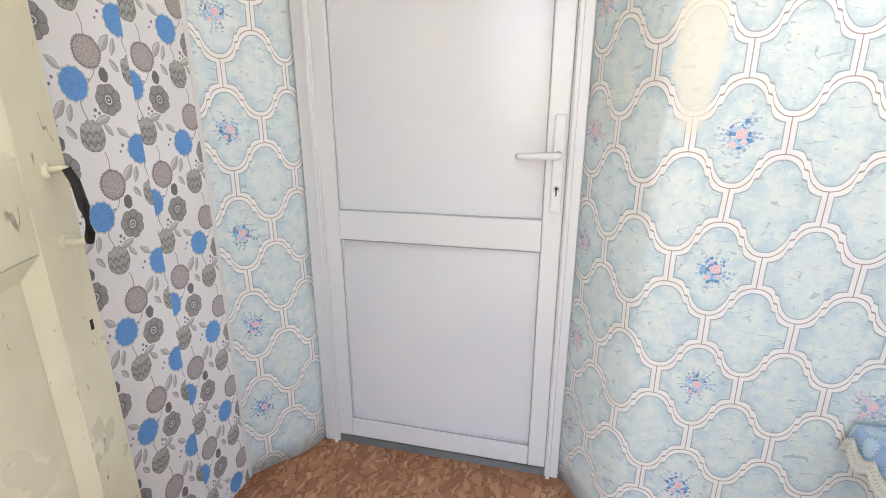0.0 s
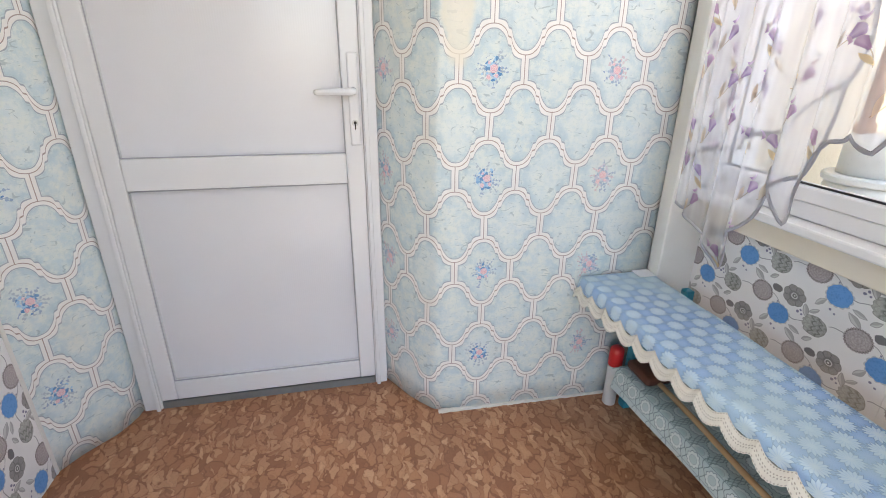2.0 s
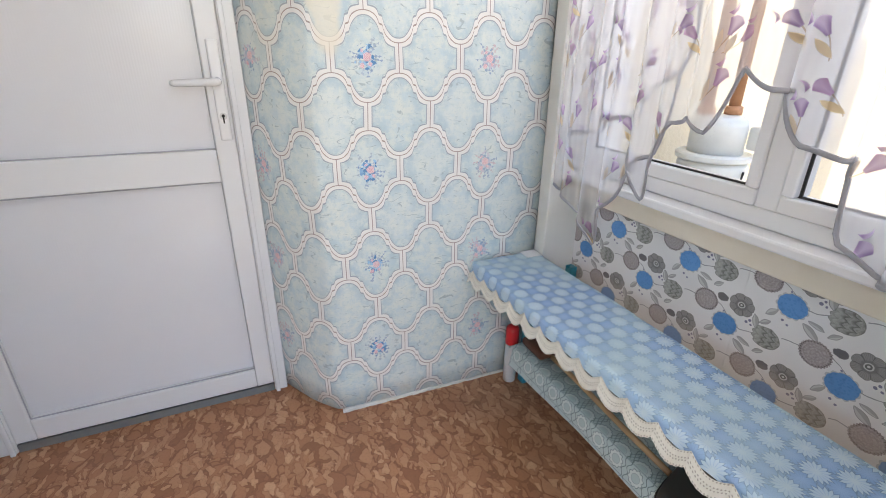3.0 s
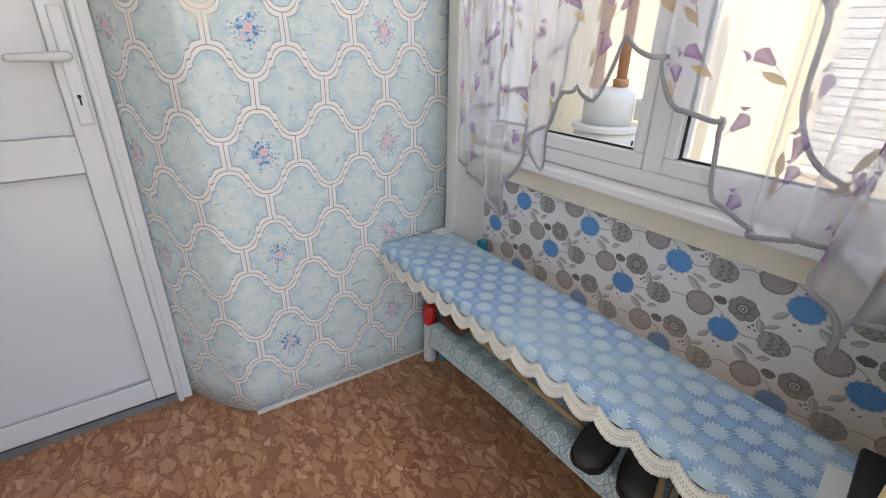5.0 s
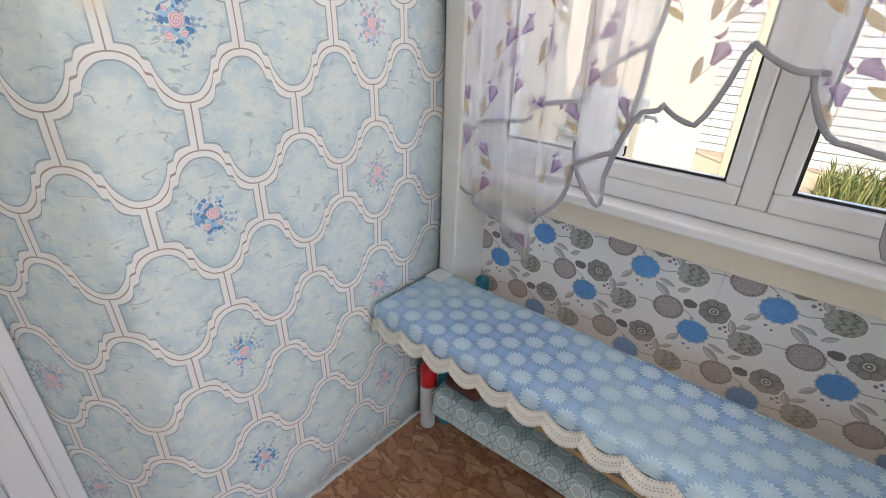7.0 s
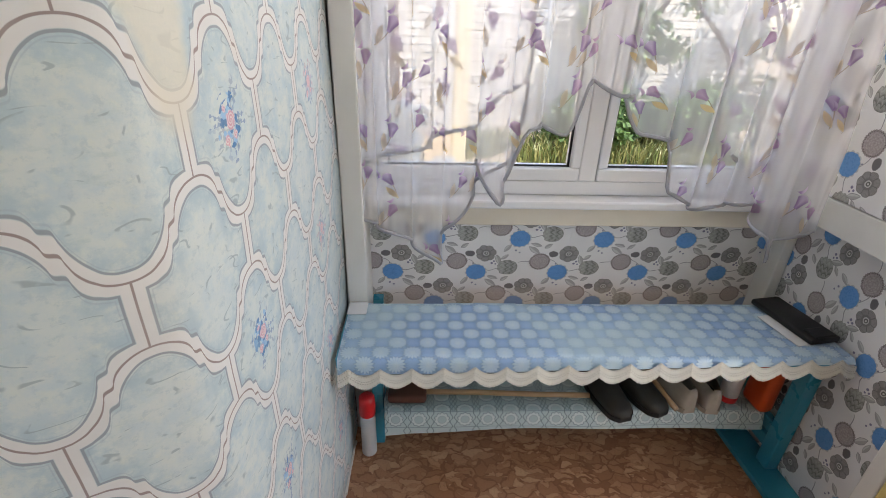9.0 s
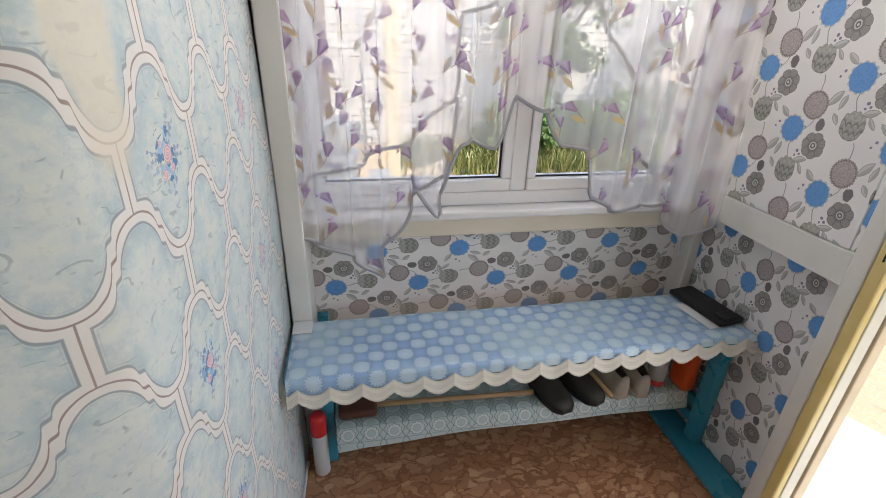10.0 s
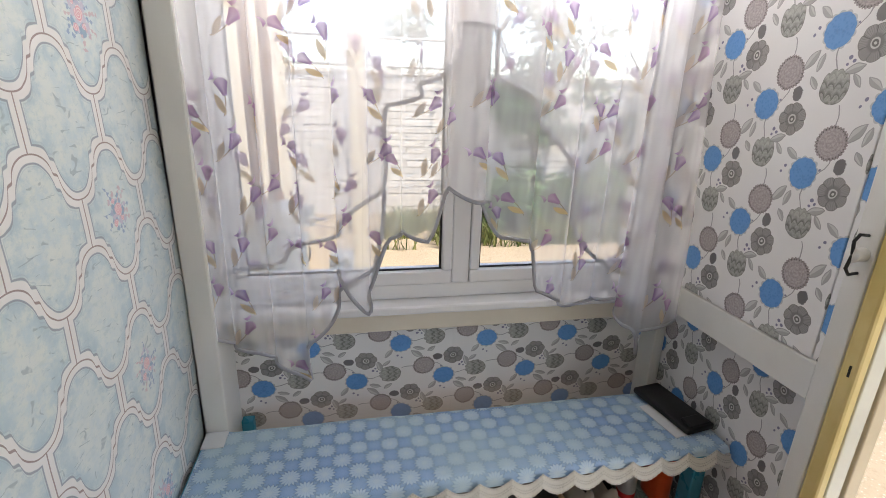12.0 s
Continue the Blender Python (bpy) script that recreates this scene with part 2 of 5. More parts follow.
    bl = g.mix(g.mul(pale, .75), bl, g.mix(g.step(k1, .4, .6), (.36, .50, .60), (.72, .58, .64)))
    c = g.mix(g.mul(g.mul(leafy, has), .9), c, bl)
    for ox, oz, rad in ((.003, .002, .0125), (-.011, -.019, .0075), (.012, -.016, .006), (-.010, .017, .005)):
        rx_, rz_ = g.sub(dx, ox), g.sub(dz, oz)
        rr = g.m("SQRT", g.add(g.mul(rx_, rx_), g.mul(rz_, rz_)))
        rose = g.step(g.add(rr, g.mul(g.sub(g.noise(pts, 130, 2), .5), .010)), rad - .002, rad, 1, 0)
        swirl = g.m("SINE", g.add(g.mul(rr, 1500.0), g.mul(g.m("ARCTAN2", rz_, rx_), 2.0)))
        pink = g.mix(g.step(swirl, -.3, .7), (.78, .42, .48), (.90, .74, .74))
        c = g.mix(g.mul(g.mul(rose, has), .9), c, pink)
    # yellowed and worn patches
    old = g.step(g.noise(g.vadd(pts, (9.3, 2.2, 0)), 2.2, 3), .56, .74, 0, .4)
    c = g.mix(old, c, (.80, .74, .62))
    # a beige scuffed patch by the rounded corner
    sx, sz = g.div(g.sub(u, .632), .052), g.div(g.sub(v, 1.38), .26)
    patch = g.step(g.add(g.add(g.mul(sx, sx), g.mul(sz, sz)), g.mul(g.sub(g.noise(pts, 11, 3), .5), 1.3)), .45, 1.1, .72, 0)
    c = g.mix(patch, c, (.83, .77, .64))
    grime = g.mul(g.step(g.add(v, g.mul(g.sub(g.noise(pts, 8, 4), .5), .14)), .0, .13, .35, 0), g.step(g.noise(pts, 25, 4), .4, .7))
    c = g.mix(grime, c, (.60, .54, .46))
    g.bump(g.add(g.step(d, .009, .013, 1, 0), g.mul(g.noise(pts, 260, 2), .5)), .25, .0012)
    return g.out(c, g.step(m1, .3, .7, .34, .5))


def flower_paper(name="flower_wallpaper", browned=0.0):
    """White wallpaper: blue asters, grey poppies, proteas and taupe blooms in a half-drop repeat."""
    g = Nodes(name)
    CW, CH = 0.262, 0.262
    uv = g.uv()
    u, v, _ = g.split(uv)
    warp = g.noise(uv, 45, 2, .5, True)
    wx, wy, _ = g.split(warp)
    u = g.add(u, g.mul(g.sub(wx, .5), .006))
    v = g.add(v, g.mul(g.sub(wy, .5), .006))
    fine = g.noise(uv, 190, 3, .6)
    mid = g.noise(uv, 75, 2, .5)
    c = g.mix(g.step(g.noise(uv, 4, 3), .3, .7), (.82, .81, .81), (.77, .76, .76))

    def local(du, dv):
        """Offset from the nearest centre of a half-drop lattice shifted by (du, dv)."""
        a = g.div(g.sub(u, du), CW)
        col = g.m("FLOOR", g.add(g.mul(a, 2.0), .5))
        x = g.mul(g.sub(a, g.mul(col, .5)), CW)
        b = g.sub(g.div(g.sub(v, dv), CH), g.mul(col, .5))
        y = g.mul(g.sub(b, g.m("FLOOR", g.add(b, .5))), CH)
        return x, y

    def polar(x, y, sy=1.0):
        return g.m("SQRT", g.add(g.mul(x, x), g.mul(g.mul(y, y), sy))), g.m("ARCTAN2", y, x)

    # stems: thin winding lines
    sx, sy = local(.03, 0)
    stem = g.m("ABSOLUTE", g.sub(sx, g.add(g.mul(g.m("SINE", g.mul(sy, 24.0)), .022), g.mul(g.m("SINE", g.mul(sy, 61.0)), .008))))
    c = g.mix(g.mul(g.step(stem, .0007, .0018, 1, 0), .85), c, (.26, .26, .27))
    # leaves
    for du, dv, tilt, ln, wd, tone in ((.088, .083, .9, .023, .0090, .45), (-.036, .036, -.7, .018, .007, .55), (.050, -.068, .3, .020, .0075, .40), (-.022, -.054, 1.3, .018, .006, .52), (.104, .040, 2.2, .015, .006, .46), (.060, -.088, -.9, .015, .005, .50)):
        x, y = local(du, dv)
        ca, sa = math.cos(tilt), math.sin(tilt)
        a = g.add(g.mul(x, ca), g.mul(y, sa))
        b = g.sub(g.mul(y, ca), g.mul(x, sa))
        q = g.div(a, ln)
        w = g.mul(g.sub(1.0, g.mul(q, q)), wd)
        e = g.sub(g.m("ABSOLUTE", b), w)
        c = g.mix(g.mul(g.step(e, -.0012, .0002, 1, 0), .85), c, g.mix(g.step(b, -.001, .001), (.36, .36, .355), (.54, .54, .53)))
        c = g.mix(g.mul(g.mul(g.step(g.m("ABSOLUTE", e), .0005, .0014, 1, 0), g.step(g.m("ABSOLUTE", q), .98, 1.02, 1, 0)), .8), c, (tone * .6,) * 3)
        vein = g.mul(g.step(g.m("ABSOLUTE", b), .0004, .0010, 1, 0), g.step(g.m("ABSOLUTE", q), .95, 1.0, 1, 0))
        c = g.mix(g.mul(vein, .5), c, (.35, .35, .36))
    # berries
    for du, dv, rad in ((.036, -.048, .0042), (.044, -.055, .0036), (.033, -.060, .0032), (-.044, .010, .0036), (-.052, -.002, .003), (.035, .010, .0026)):
        x, y = local(du, dv)
        r, _ = polar(x, y)
        c = g.mix(g.step(r, rad - .0008, rad + .0004, .85, 0), c, (.13, .13, .24))
    # dark bud
    x, y = local(.073, .021)
    r, a = polar(x, y, .6)
    c = g.mix(g.step(g.add(r, g.mul(g.sub(fine, .5), .006)), .0105, .0122, .92, 0), c, (.12, .11, .12))
    # taupe bloom with a ragged dark rim
    x, y = local(.043, .062)
    r, a = polar(x, y)
    tooth = g.m("ABSOLUTE", g.m("SINE", g.add(g.mul(a, 15.0), g.mul(mid, 4.0))))
    rag = g.sub(r, g.mul(tooth, .0030))
    fill = g.mix(g.step(fine, .35, .65), (.36, .315, .32), (.50, .445, .45))
    fill = g.mix(g.mul(g.step(g.m("SINE", g.mul(g.add(r, g.mul(g.sub(mid, .5), .006)), 900.0)), .1, .9), .35), fill, (.28, .24, .245))
    fill = g.mix(g.mul(g.step(r, .0255, .0300), g.step(tooth, .25, .6, 1, .25)), fill, (.10, .085, .085))
    c = g.mix(g.step(rag, .0305, .0316, 1, 0), c, fill)
    # poppy: eight round petals, soft veins and a ring at the heart
    x, y = local(.074, -.028)
    r, a = polar(x, y)
    lobe = g.m("ABSOLUTE", g.m("SINE", g.add(g.mul(a, 3.5), g.mul(mid, .5))))
    rad = g.add(.0282, g.mul(g.m("POWER", lobe, .6), .0042))
    veins = g.m("ABSOLUTE", g.m("SINE", g.add(g.mul(a, 23.0), g.mul(mid, 3.0))))
    fill = g.mix(g.step(veins, .1, .7), (.235, .225, .222), (.33, .315, .31))
    fill = g.mix(g.mul(g.step(lobe, .08, .22, .8, 0), g.step(r, .010, .016)), fill, (.13, .125, .125))
    fill = g.mix(g.step(r, .0125, .018, .55, 0), fill, (.14, .135, .135))
    fill = g.mix(g.step(r, .0085, .0098, 1, 0), fill, (.60, .59, .58))
    fill = g.mix(g.step(r, .0058, .0068, 1, 0), fill, (.16, .155, .15))
    fill = g.mix(g.step(r, .0024, .0032, 1, 0), fill, (.62, .61, .60))
    e = g.sub(r, rad)
    fill = g.mix(g.step(e, -.0022, -.0008, 0, .65), fill, (.16, .15, .15))
    c = g.mix(g.step(e, -.0008, .0006, 1, 0), c, fill)
    # protea: overlapping pointed scales, pale tips above, a leaf collar below
    x, y = local(.019, -.101)
    r, a = polar(x, y, .9)
    point = g.mul(g.m("ABSOLUTE", g.m("SINE", g.mul(x, math.pi / .0150))), -.5)
    rad = g.sub(.0290, g.mul(g.mul(g.step(y, .0, .02), point), .008))
    tier = g.m("FRACT", g.add(g.div(g.add(g.add(y, g.mul(point, .020)), g.mul(g.mul(x, x), -9.0)), .0190), 50.2))
    fill = g.mix(g.step(tier, .0, .55), (.17, .17, .16), g.mix(g.step(fine, .35, .65), (.30, .30, .285), (.42, .42, .40)))
    fill = g.mix(g.step(y, .006, .024, 0, .45), fill, (.55, .55, .52))
    e = g.sub(r, rad)
    fill = g.mix(g.step(e, -.0026, -.0006, 0, .6), fill, (.14, .14, .13))
    c = g.mix(g.step(e, -.0010, .0006, 1, 0), c, fill)
    # blue aster, softly lumpy, with small grey points about its rim
    x, y = local(0, 0)
    r, a = polar(x, y, .95)
    lump = g.m("ABSOLUTE", g.m("SINE", g.mul(a, 6.5)))
    c = g.mix(g.mul(g.step(g.sub(r, g.mul(lump, .0040)), .0300, .0310, 1, 0), .55), c, (.30, .33, .38))
    fill = g.mix(g.step(g.voronoi(uv, 170)["Distance"], .1, .6), (.085, .27, .60), (.12, .32, .66))
    fill = g.mix(g.step(g.noise(uv, 60, 3), .55, .75, 0, .5), fill, (.06, .19, .46))
    c = g.mix(g.step(g.sub(r, g.mul(lump, .0012)), .0288, .0302, 1, 0), c, fill)
    # blend to light brown towards the bottom, with an uneven upper limit
    if browned:
        h = g.split(g.obj())[2]
        wash = g.step(g.add(h, g.mul(g.sub(g.noise(uv, 5, 3), .5), .07)), .462, .505, browned, 0)
        c = g.mix(wash, c, (.74, .58, .46))
    g.bump(g.noise(uv, 220, 2), .12, .001)
    return g.out(c, .55)


def linoleum():
    """Brown linoleum printed with torn cork chips of several tones."""
    g = Nodes("cork_linoleum")
    p = g.obj()
    w = g.vadd(p, g.vscale(g.noise(p, 16, 2, .5, True), .060))
    w = g.vadd(w, g.vscale(g.noise(p, 70, 2, .6, True), .007))
    c = g.mix(g.noise(p, 45, 4, .65), (.25, .095, .042), (.38, .165, .08))
    for turn, scale, squeeze, cut, gap, a, b in ((0.5, 27, .62, .10, .045, (.36, .155, .075), (.50, .25, .13)), (2.0, 33, .46, .42, .10, (.42, .20, .10), (.58, .32, .18)), (1.2, 40, .48, .56, .13, (.47, .24, .125), (.64, .38, .225))):
        mp = g.n("ShaderNodeMapping")
        mp.inputs["Rotation"].default_value = (0, 0, turn)
        mp.inputs["Scale"].default_value = (1, squeeze, 1)
        mp.inputs["Location"].default_value = (turn * 3, turn, 0)
        g.put(mp.inputs[0], w)
        v = g.voronoi(mp.outputs[0], scale)
        r, k, _ = g.split(v["Color"])
        gate = g.step(r, cut, cut + .02)
        d = g.voronoi(mp.outputs[0], scale, "DISTANCE_TO_EDGE")["Distance"]
        d = g.add(d, g.mul(g.sub(g.noise(p, 60, 3, .6), .5), .10))
        rim = g.mul(g.mul(g.step(d, gap - .06, gap - .02), g.step(d, gap, gap + .03, 1, 0)), gate)
        c = g.mix(g.mul(rim, .28), c, (.19, .072, .033))
        fill = g.mix(k, a, b)
        fill = g.mix(g.step(d, gap, gap + .22, .3, 0), fill, a)
        c = g.mix(g.mul(g.step(d, gap, gap + .03), gate), c, fill)
    c = g.mix(g.mul(g.step(g.noise(p, 140, 4), .45, .7), .22), c, (.26, .11, .055))
    c = g.mix(g.step(g.noise(p, 3, 3), .45, .8, 0, .2), c, (.40, .27, .19))
    g.bump(g.noise(p, 160, 3), .12, .001)
    return g.out(c, g.step(g.noise(p, 12, 3), .3, .7, .34, .5))


TRELLIS = trellis_paper()
FLOWERS = flower_paper()
FLOWERS_BROWNED = flower_paper("flower_wallpaper_brown_foot", .22)
LINO = linoleum()
PVC = plain("white_pvc", (.80, .80, .815), .22, vary=.012, scale=3)
def pvc_panel():
    """Glossy plastic door panel with a faint fine vertical reeding."""
    g = Nodes("white_pvc_panel")
    x, y, z = g.split(g.obj())
    reed = g.m("SINE", g.mul(x, 900.0))
    n = g.noise(g.obj(), 5, 2)
    g.bump(g.add(g.mul(reed, .12), g.mul(n, 1.6)), .16, .002)
    return g.out(g.mix(n, (.755, .755, .79), (.80, .80, .83)), .16)
PVC_PANEL = pvc_panel()
GASKET = plain("grey_gasket", (.42, .43, .47), .5)
BLACK_GASKET = plain("black_gasket", (.02, .02, .022), .5)
THRESHOLD = plain("aluminium_threshold", (.30, .34, .36), .45, .6, .1)
WHITE_PAINT = paint("aged_white_paint", (.74, .73, .70), .4, .05, 6)
CREAM_PAINT = paint("cream_sill_paint", (.76, .69, .58), .4, .05, 7)
def old_door_paint():
    """Thick yellowed cream gloss with runs, knocks and dark scratches."""
    g = Nodes("yellowed_cream_door_paint")
    p = g.obj()
    big, fine = g.noise(p, 5, 4), g.noise(p, 60, 3)
    c = g.mix(g.step(big, .35, .7), (.72, .68, .51), (.64, .60, .44))
    for rot, sc, th in ((.5, 16, .64), (1.1, 24, .66)):
        mp = g.n("ShaderNodeMapping")
        mp.inputs["Rotation"].default_value = (rot, rot * .7, rot)
        mp.inputs["Scale"].default_value = (.5, 2.2, .6)
        g.put(mp.inputs[0], p)
        line = g.m("ABSOLUTE", g.sub(g.noise(mp.outputs[0], sc, 1), .5))
        gate = g.step(g.noise(p, sc * .9, 2), th, th + .05)
        c = g.mix(g.mul(g.mul(g.step(line, .006, .016, 1, 0), gate), .8), c, (.17, .13, .08))
    c = g.mix(g.step(g.noise(p, 38, 4, .7), .68, .76, 0, .7), c, (.30, .24, .14))
    g.bump(g.add(g.mul(big, .7), g.mul(fine, .3)), .22, .004)
    return g.out(c, g.step(big, .3, .7, .26, .42))
DOOR_PAINT = old_door_paint()
JAMB_YELLOW = paint("yellow_jamb_paint", (.76, .60, .27), .4, .08, 8, (.35, .22, .08), .4)
JAMB_BEIGE = paint("beige_stop_paint", (.74, .62, .43), .45, .06, 8)
JAMB_PALE = paint("pale_jamb_paint", (.78, .76, .64), .45, .06, 8)
TEAL = paint("teal_gloss_paint", (.04, .28, .40), .3, .02, 8, (.02, .08, .1), .4)
IRON = plain("dark_iron", (.028, .026, .025), .45, .5, .2)
CHROME = plain("dull_steel", (.55, .55, .56), .35, 1.0)
PLASTER = paint("white_plaster", (.74, .73, .70), .8, .05, 4)
DARK = plain("dark_hollow", (.015, .014, .013), .8)
# ---- the porch: floor, walls, ceiling ----
XW, XE, YN, YS = -0.59, 1.475, 1.495, 0.13
OPEN_W, OPEN_E, HEAD = -0.10, 0.82, 2.02       # doorway to the yard
ROOM_H = 2.30

solid("floor", boxes((-0.75, 1.62, 0.075, 2.0, -0.10, 0.0)), LINO, "brown linoleum floor printed with cork chips", "floor", "structure")
solid("ceiling", boxes((-0.75, 1.62, 0.0, 2.0, ROOM_H, ROOM_H + .06)), PLASTER, "plain white painted porch ceiling", "ceiling", "structure")

# house wall round the inner door: splayed, rounded reveals papered like the wall
def papered_strip(name, plan, u0, z1, label, thick=.12):
    """A wall whose plan is a polyline; paper runs on round its bends."""
    bm = bmesh.new()
    lay = bm.loops.layers.uv.new("uv")
    u, us = u0, []
    for i, p in enumerate(plan):
        if i:
            u += math.dist(plan[i - 1], p)
        us.append(u)
    zs = [i * z1 / 24 for i in range(25)]
    grid = [[bm.verts.new((x + .0022 * math.sin(9 * z + 5 * x), y + .003 * math.sin(6.1 * z + 4 * x), z)) for z in zs] for x, y in plan]
    for i in range(len(plan) - 1):
        for k in range(24):
            f = bm.faces.new((grid[i][k], grid[i + 1][k], grid[i + 1][k + 1], grid[i][k + 1]))
            for lp, (ui, zi) in zip(f.loops, ((us[i], zs[k]), (us[i + 1], zs[k]), (us[i + 1], zs[k + 1]), (us[i], zs[k + 1]))):
                lp[lay].uv = (ui, zi)
            f.smooth = True
    back = bmesh.ops.extrude_face_region(bm, geom=list(bm.faces))
    for v in [e for e in back["geom"] if isinstance(e, bmesh.types.BMVert)]:
        v.co.y += thick
    return solid(name, bm, TRELLIS, label, "wall", "structure")

right_plan = [(0.425, 1.765), (0.434, 1.748), (0.470, 1.685), (0.510, 1.617), (0.545, 1.573), (0.574, 1.5415), (0.581, 1.5345), (0.588, 1.529), (0.597, 1.5245), (0.64, 1.516), (0.74, 1.507), (0.95, 1.502), (1.15, 1.496), (1.34, 1.492)]
arc_len = sum(math.dist(a, b) for a, b in zip(right_plan[:10], right_plan[1:11]))
papered_strip("wall_north", right_plan, 0.73 - arc_len, ROOM_H, "house wall with pale blue trellis wallpaper and rounded reveal")
left_plan = [(-0.60, 1.47), (-0.588, 1.495), (-0.555, 1.546), (-0.522, 1.582), (-0.487, 1.617), (-0.464, 1.655), (-0.445, 1.70), (-0.434, 1.765)]
papered_strip("wall_north_reveal", left_plan, 1.3874, ROOM_H, "splayed reveal with pale blue trellis wallpaper beside the door")
solid("wall_north_lintel", boxes((-0.46, 0.455, 1.735, 1.86, 2.085, ROOM_H)), PLASTER, "plain plastered wall above the inner door", "wall", "structure")
solid("wall_house_core", boxes((-0.75, -0.455, 1.78, 2.0, 0, ROOM_H), (0.47, 1.62, 1.78, 2.0, 0, ROOM_H), (-0.455, 0.47, 1.90, 2.0, 0, ROOM_H)), PLASTER, "house wall behind the papered lining", "wall", "structure")

# west wall: flower-papered board with a white edge strip
solid("wall_west", boxes((-0.75, XW - .018, 0.0, 2.0, 0, ROOM_H)), PLASTER, "timber porch wall behind the papered board", "wall", "structure")
def flowered(bm, axis, u0, v0, cw, ch, lying=False):
    """UVs that put a blue aster at (u0, v0) with the roll's repeat of cw by ch; lying: the roll is laid sideways."""
    bmesh.ops.recalc_face_normals(bm, faces=bm.faces)
    lay = bm.loops.layers.uv.new("uv")
    for f in bm.faces:
        for lp in f.loops:
            c = lp.vert.co
            u = {"west": c.y, "east": -c.y, "south": -c.x}[axis] + (c.x if axis in ("west", "east") else c.y)
            a, b = (u - u0) * .262 / cw, (c.z - v0) * .262 / ch
            lp[lay].uv = (b, -a) if lying else (a, b)
    return bm


west = thing("papered_board", (XW, 0.9, 0), "board covered in white wallpaper with blue and grey flowers", "wall panel")
part("board", flowered(boxes((XW - .018, XW, 0.26, 1.283 - .0005, 0.004, ROOM_H)), "west", 1.145 + XW, .991, .250, .2755), FLOWERS, west)
part("board", flowered(boxes((XW - .0182, XW - .0004, 1.283, 1.468, 0.004, ROOM_H)), "west", 1.283 + XW, .998, .250, .2725), FLOWERS, west)
part("edge_strip", boxes((XW - .018, XW + .003, 1.468, 1.482, 0.004, ROOM_H), bevel=.002), WHITE_PAINT, west, "white painted edge strip")

# south wall: papered below, a papered hatch above, the doorway to the yard
solid("wall_south", boxes((-0.75, OPEN_W - .05, 0.075, YS, 0, ROOM_H), (OPEN_W - .05, OPEN_E + .05, 0.075, YS, HEAD + .035, ROOM_H)), PLASTER, "porch wall with the open doorway to the yard", "wall", "structure")
solid("wall_south_papered", flowered(boxes((OPEN_E + .052, 1.62, 0.075, YS, 0, ROOM_H)), "south", -1.058 + YS, .508, .240, .265), FLOWERS, "porch wall with white flower wallpaper beside the doorway", "wall", "structure")
hatch = thing("wall_hatch", (1.15, YS, .87), "flat wall hatch papered with blue and grey flowers", "hatch")
part("panel", flowered(boxes((0.903, 1.43, YS + .002, .198, 0.885, 2.1), bevel=.002), "south", -1.023 + .198, 1.240, .250, .2635), FLOWERS, hatch)
part("side_strip", flowered(boxes((0.8845, 0.9025, YS + .002, .196, 0.885, 2.1), bevel=.002), "south", -.885 + .196, 1.24, .250, .2635), FLOWERS, hatch)
solid("ledge_trim", boxes((0.885, 1.395, YS + .001, .202, 0.80, 0.883), bevel=.003), WHITE_PAINT, "white painted trim board below the hatch", "trim", "structure")
# casing and jamb on the east side of the doorway
solid("door_casing", boxes((0.8425, 0.884, YS + .001, .208, 0.0, 2.08), bevel=.004), WHITE_PAINT, "greyish white painted casing of the doorway", "trim", "structure")
jamb = thing("door_frame", (OPEN_E, .15, 0), "worn cream and yellow painted frame of the yard door", "door frame")
part("rounded_edge", boxes((0.811, 0.842, .183, .207, 0.0, 2.05), bevel=.006), JAMB_YELLOW, jamb, "chipped yellow edge")
part("jamb", boxes((0.810, 0.8415, .146, .1825, 0.0, 2.05), bevel=.003), JAMB_PALE, jamb, "pale painted jamb")
part("stop", boxes((0.806, 0.871, .108, .1405, 0.0, 2.05), bevel=.003), JAMB_BEIGE, jamb)
part("hinge_jamb", boxes((OPEN_W - .05, OPEN_W - .006, .105, .20, 0.0, 2.05), bevel=.003), JAMB_PALE, jamb)
part("head", boxes((OPEN_W - .004, 0.804, .105, .20, 1.99, 2.05), bevel=.003), JAMB_PALE, jamb)
part("sill", boxes((OPEN_W - .004, 0.804, .085, .20, -.02, .012), bevel=.003), JAMB_PALE, jamb)

# east wall with the window opening
WY0, WY1, WZ0, WZ1 = 0.20, 1.44, 0.80, 2.05
solid("wall_east", boxes((1.485, 1.62, 0.0, 2.0, 0, WZ0 - .02), (1.485, 1.62, 0.0, 2.0, WZ1, ROOM_H), (1.485, 1.62, 0.0, WY0, WZ0 - .02, WZ1), (1.485, 1.62, WY1, 2.0, WZ0 - .02, WZ1)), PLASTER, "porch wall with the wide window", "wall", "structure")
apron = thing("window_apron", (1.48, .8, .05), "flower-papered board under the window with browner lower edge", "wall panel")
part("board", flowered(boxes((1.470, 1.4845, 0.168, 0.8065, 0.05, 0.728)), "east", -1.099 + 1.47, .546, .2668, .238, True), FLOWERS_BROWNED, apron)
part("board", flowered(boxes((1.4695, 1.4845, 0.807, 1.447, 0.05, 0.728)), "east", -1.099 + 1.4695, .546, .2668, .238, True), FLOWERS_BROWNED, apron)
part("edge_strip", boxes((1.440, 1.468, 1.396, 1.429, .001, .462), bevel=.003), TEAL, apron, "teal painted edge strip")
solid("corner_post", boxes((1.335, 1.475, 1.432, 1.489, 0, ROOM_H), bevel=.004), WHITE_PAINT, "white painted corner post between wall and window", "post", "structure")
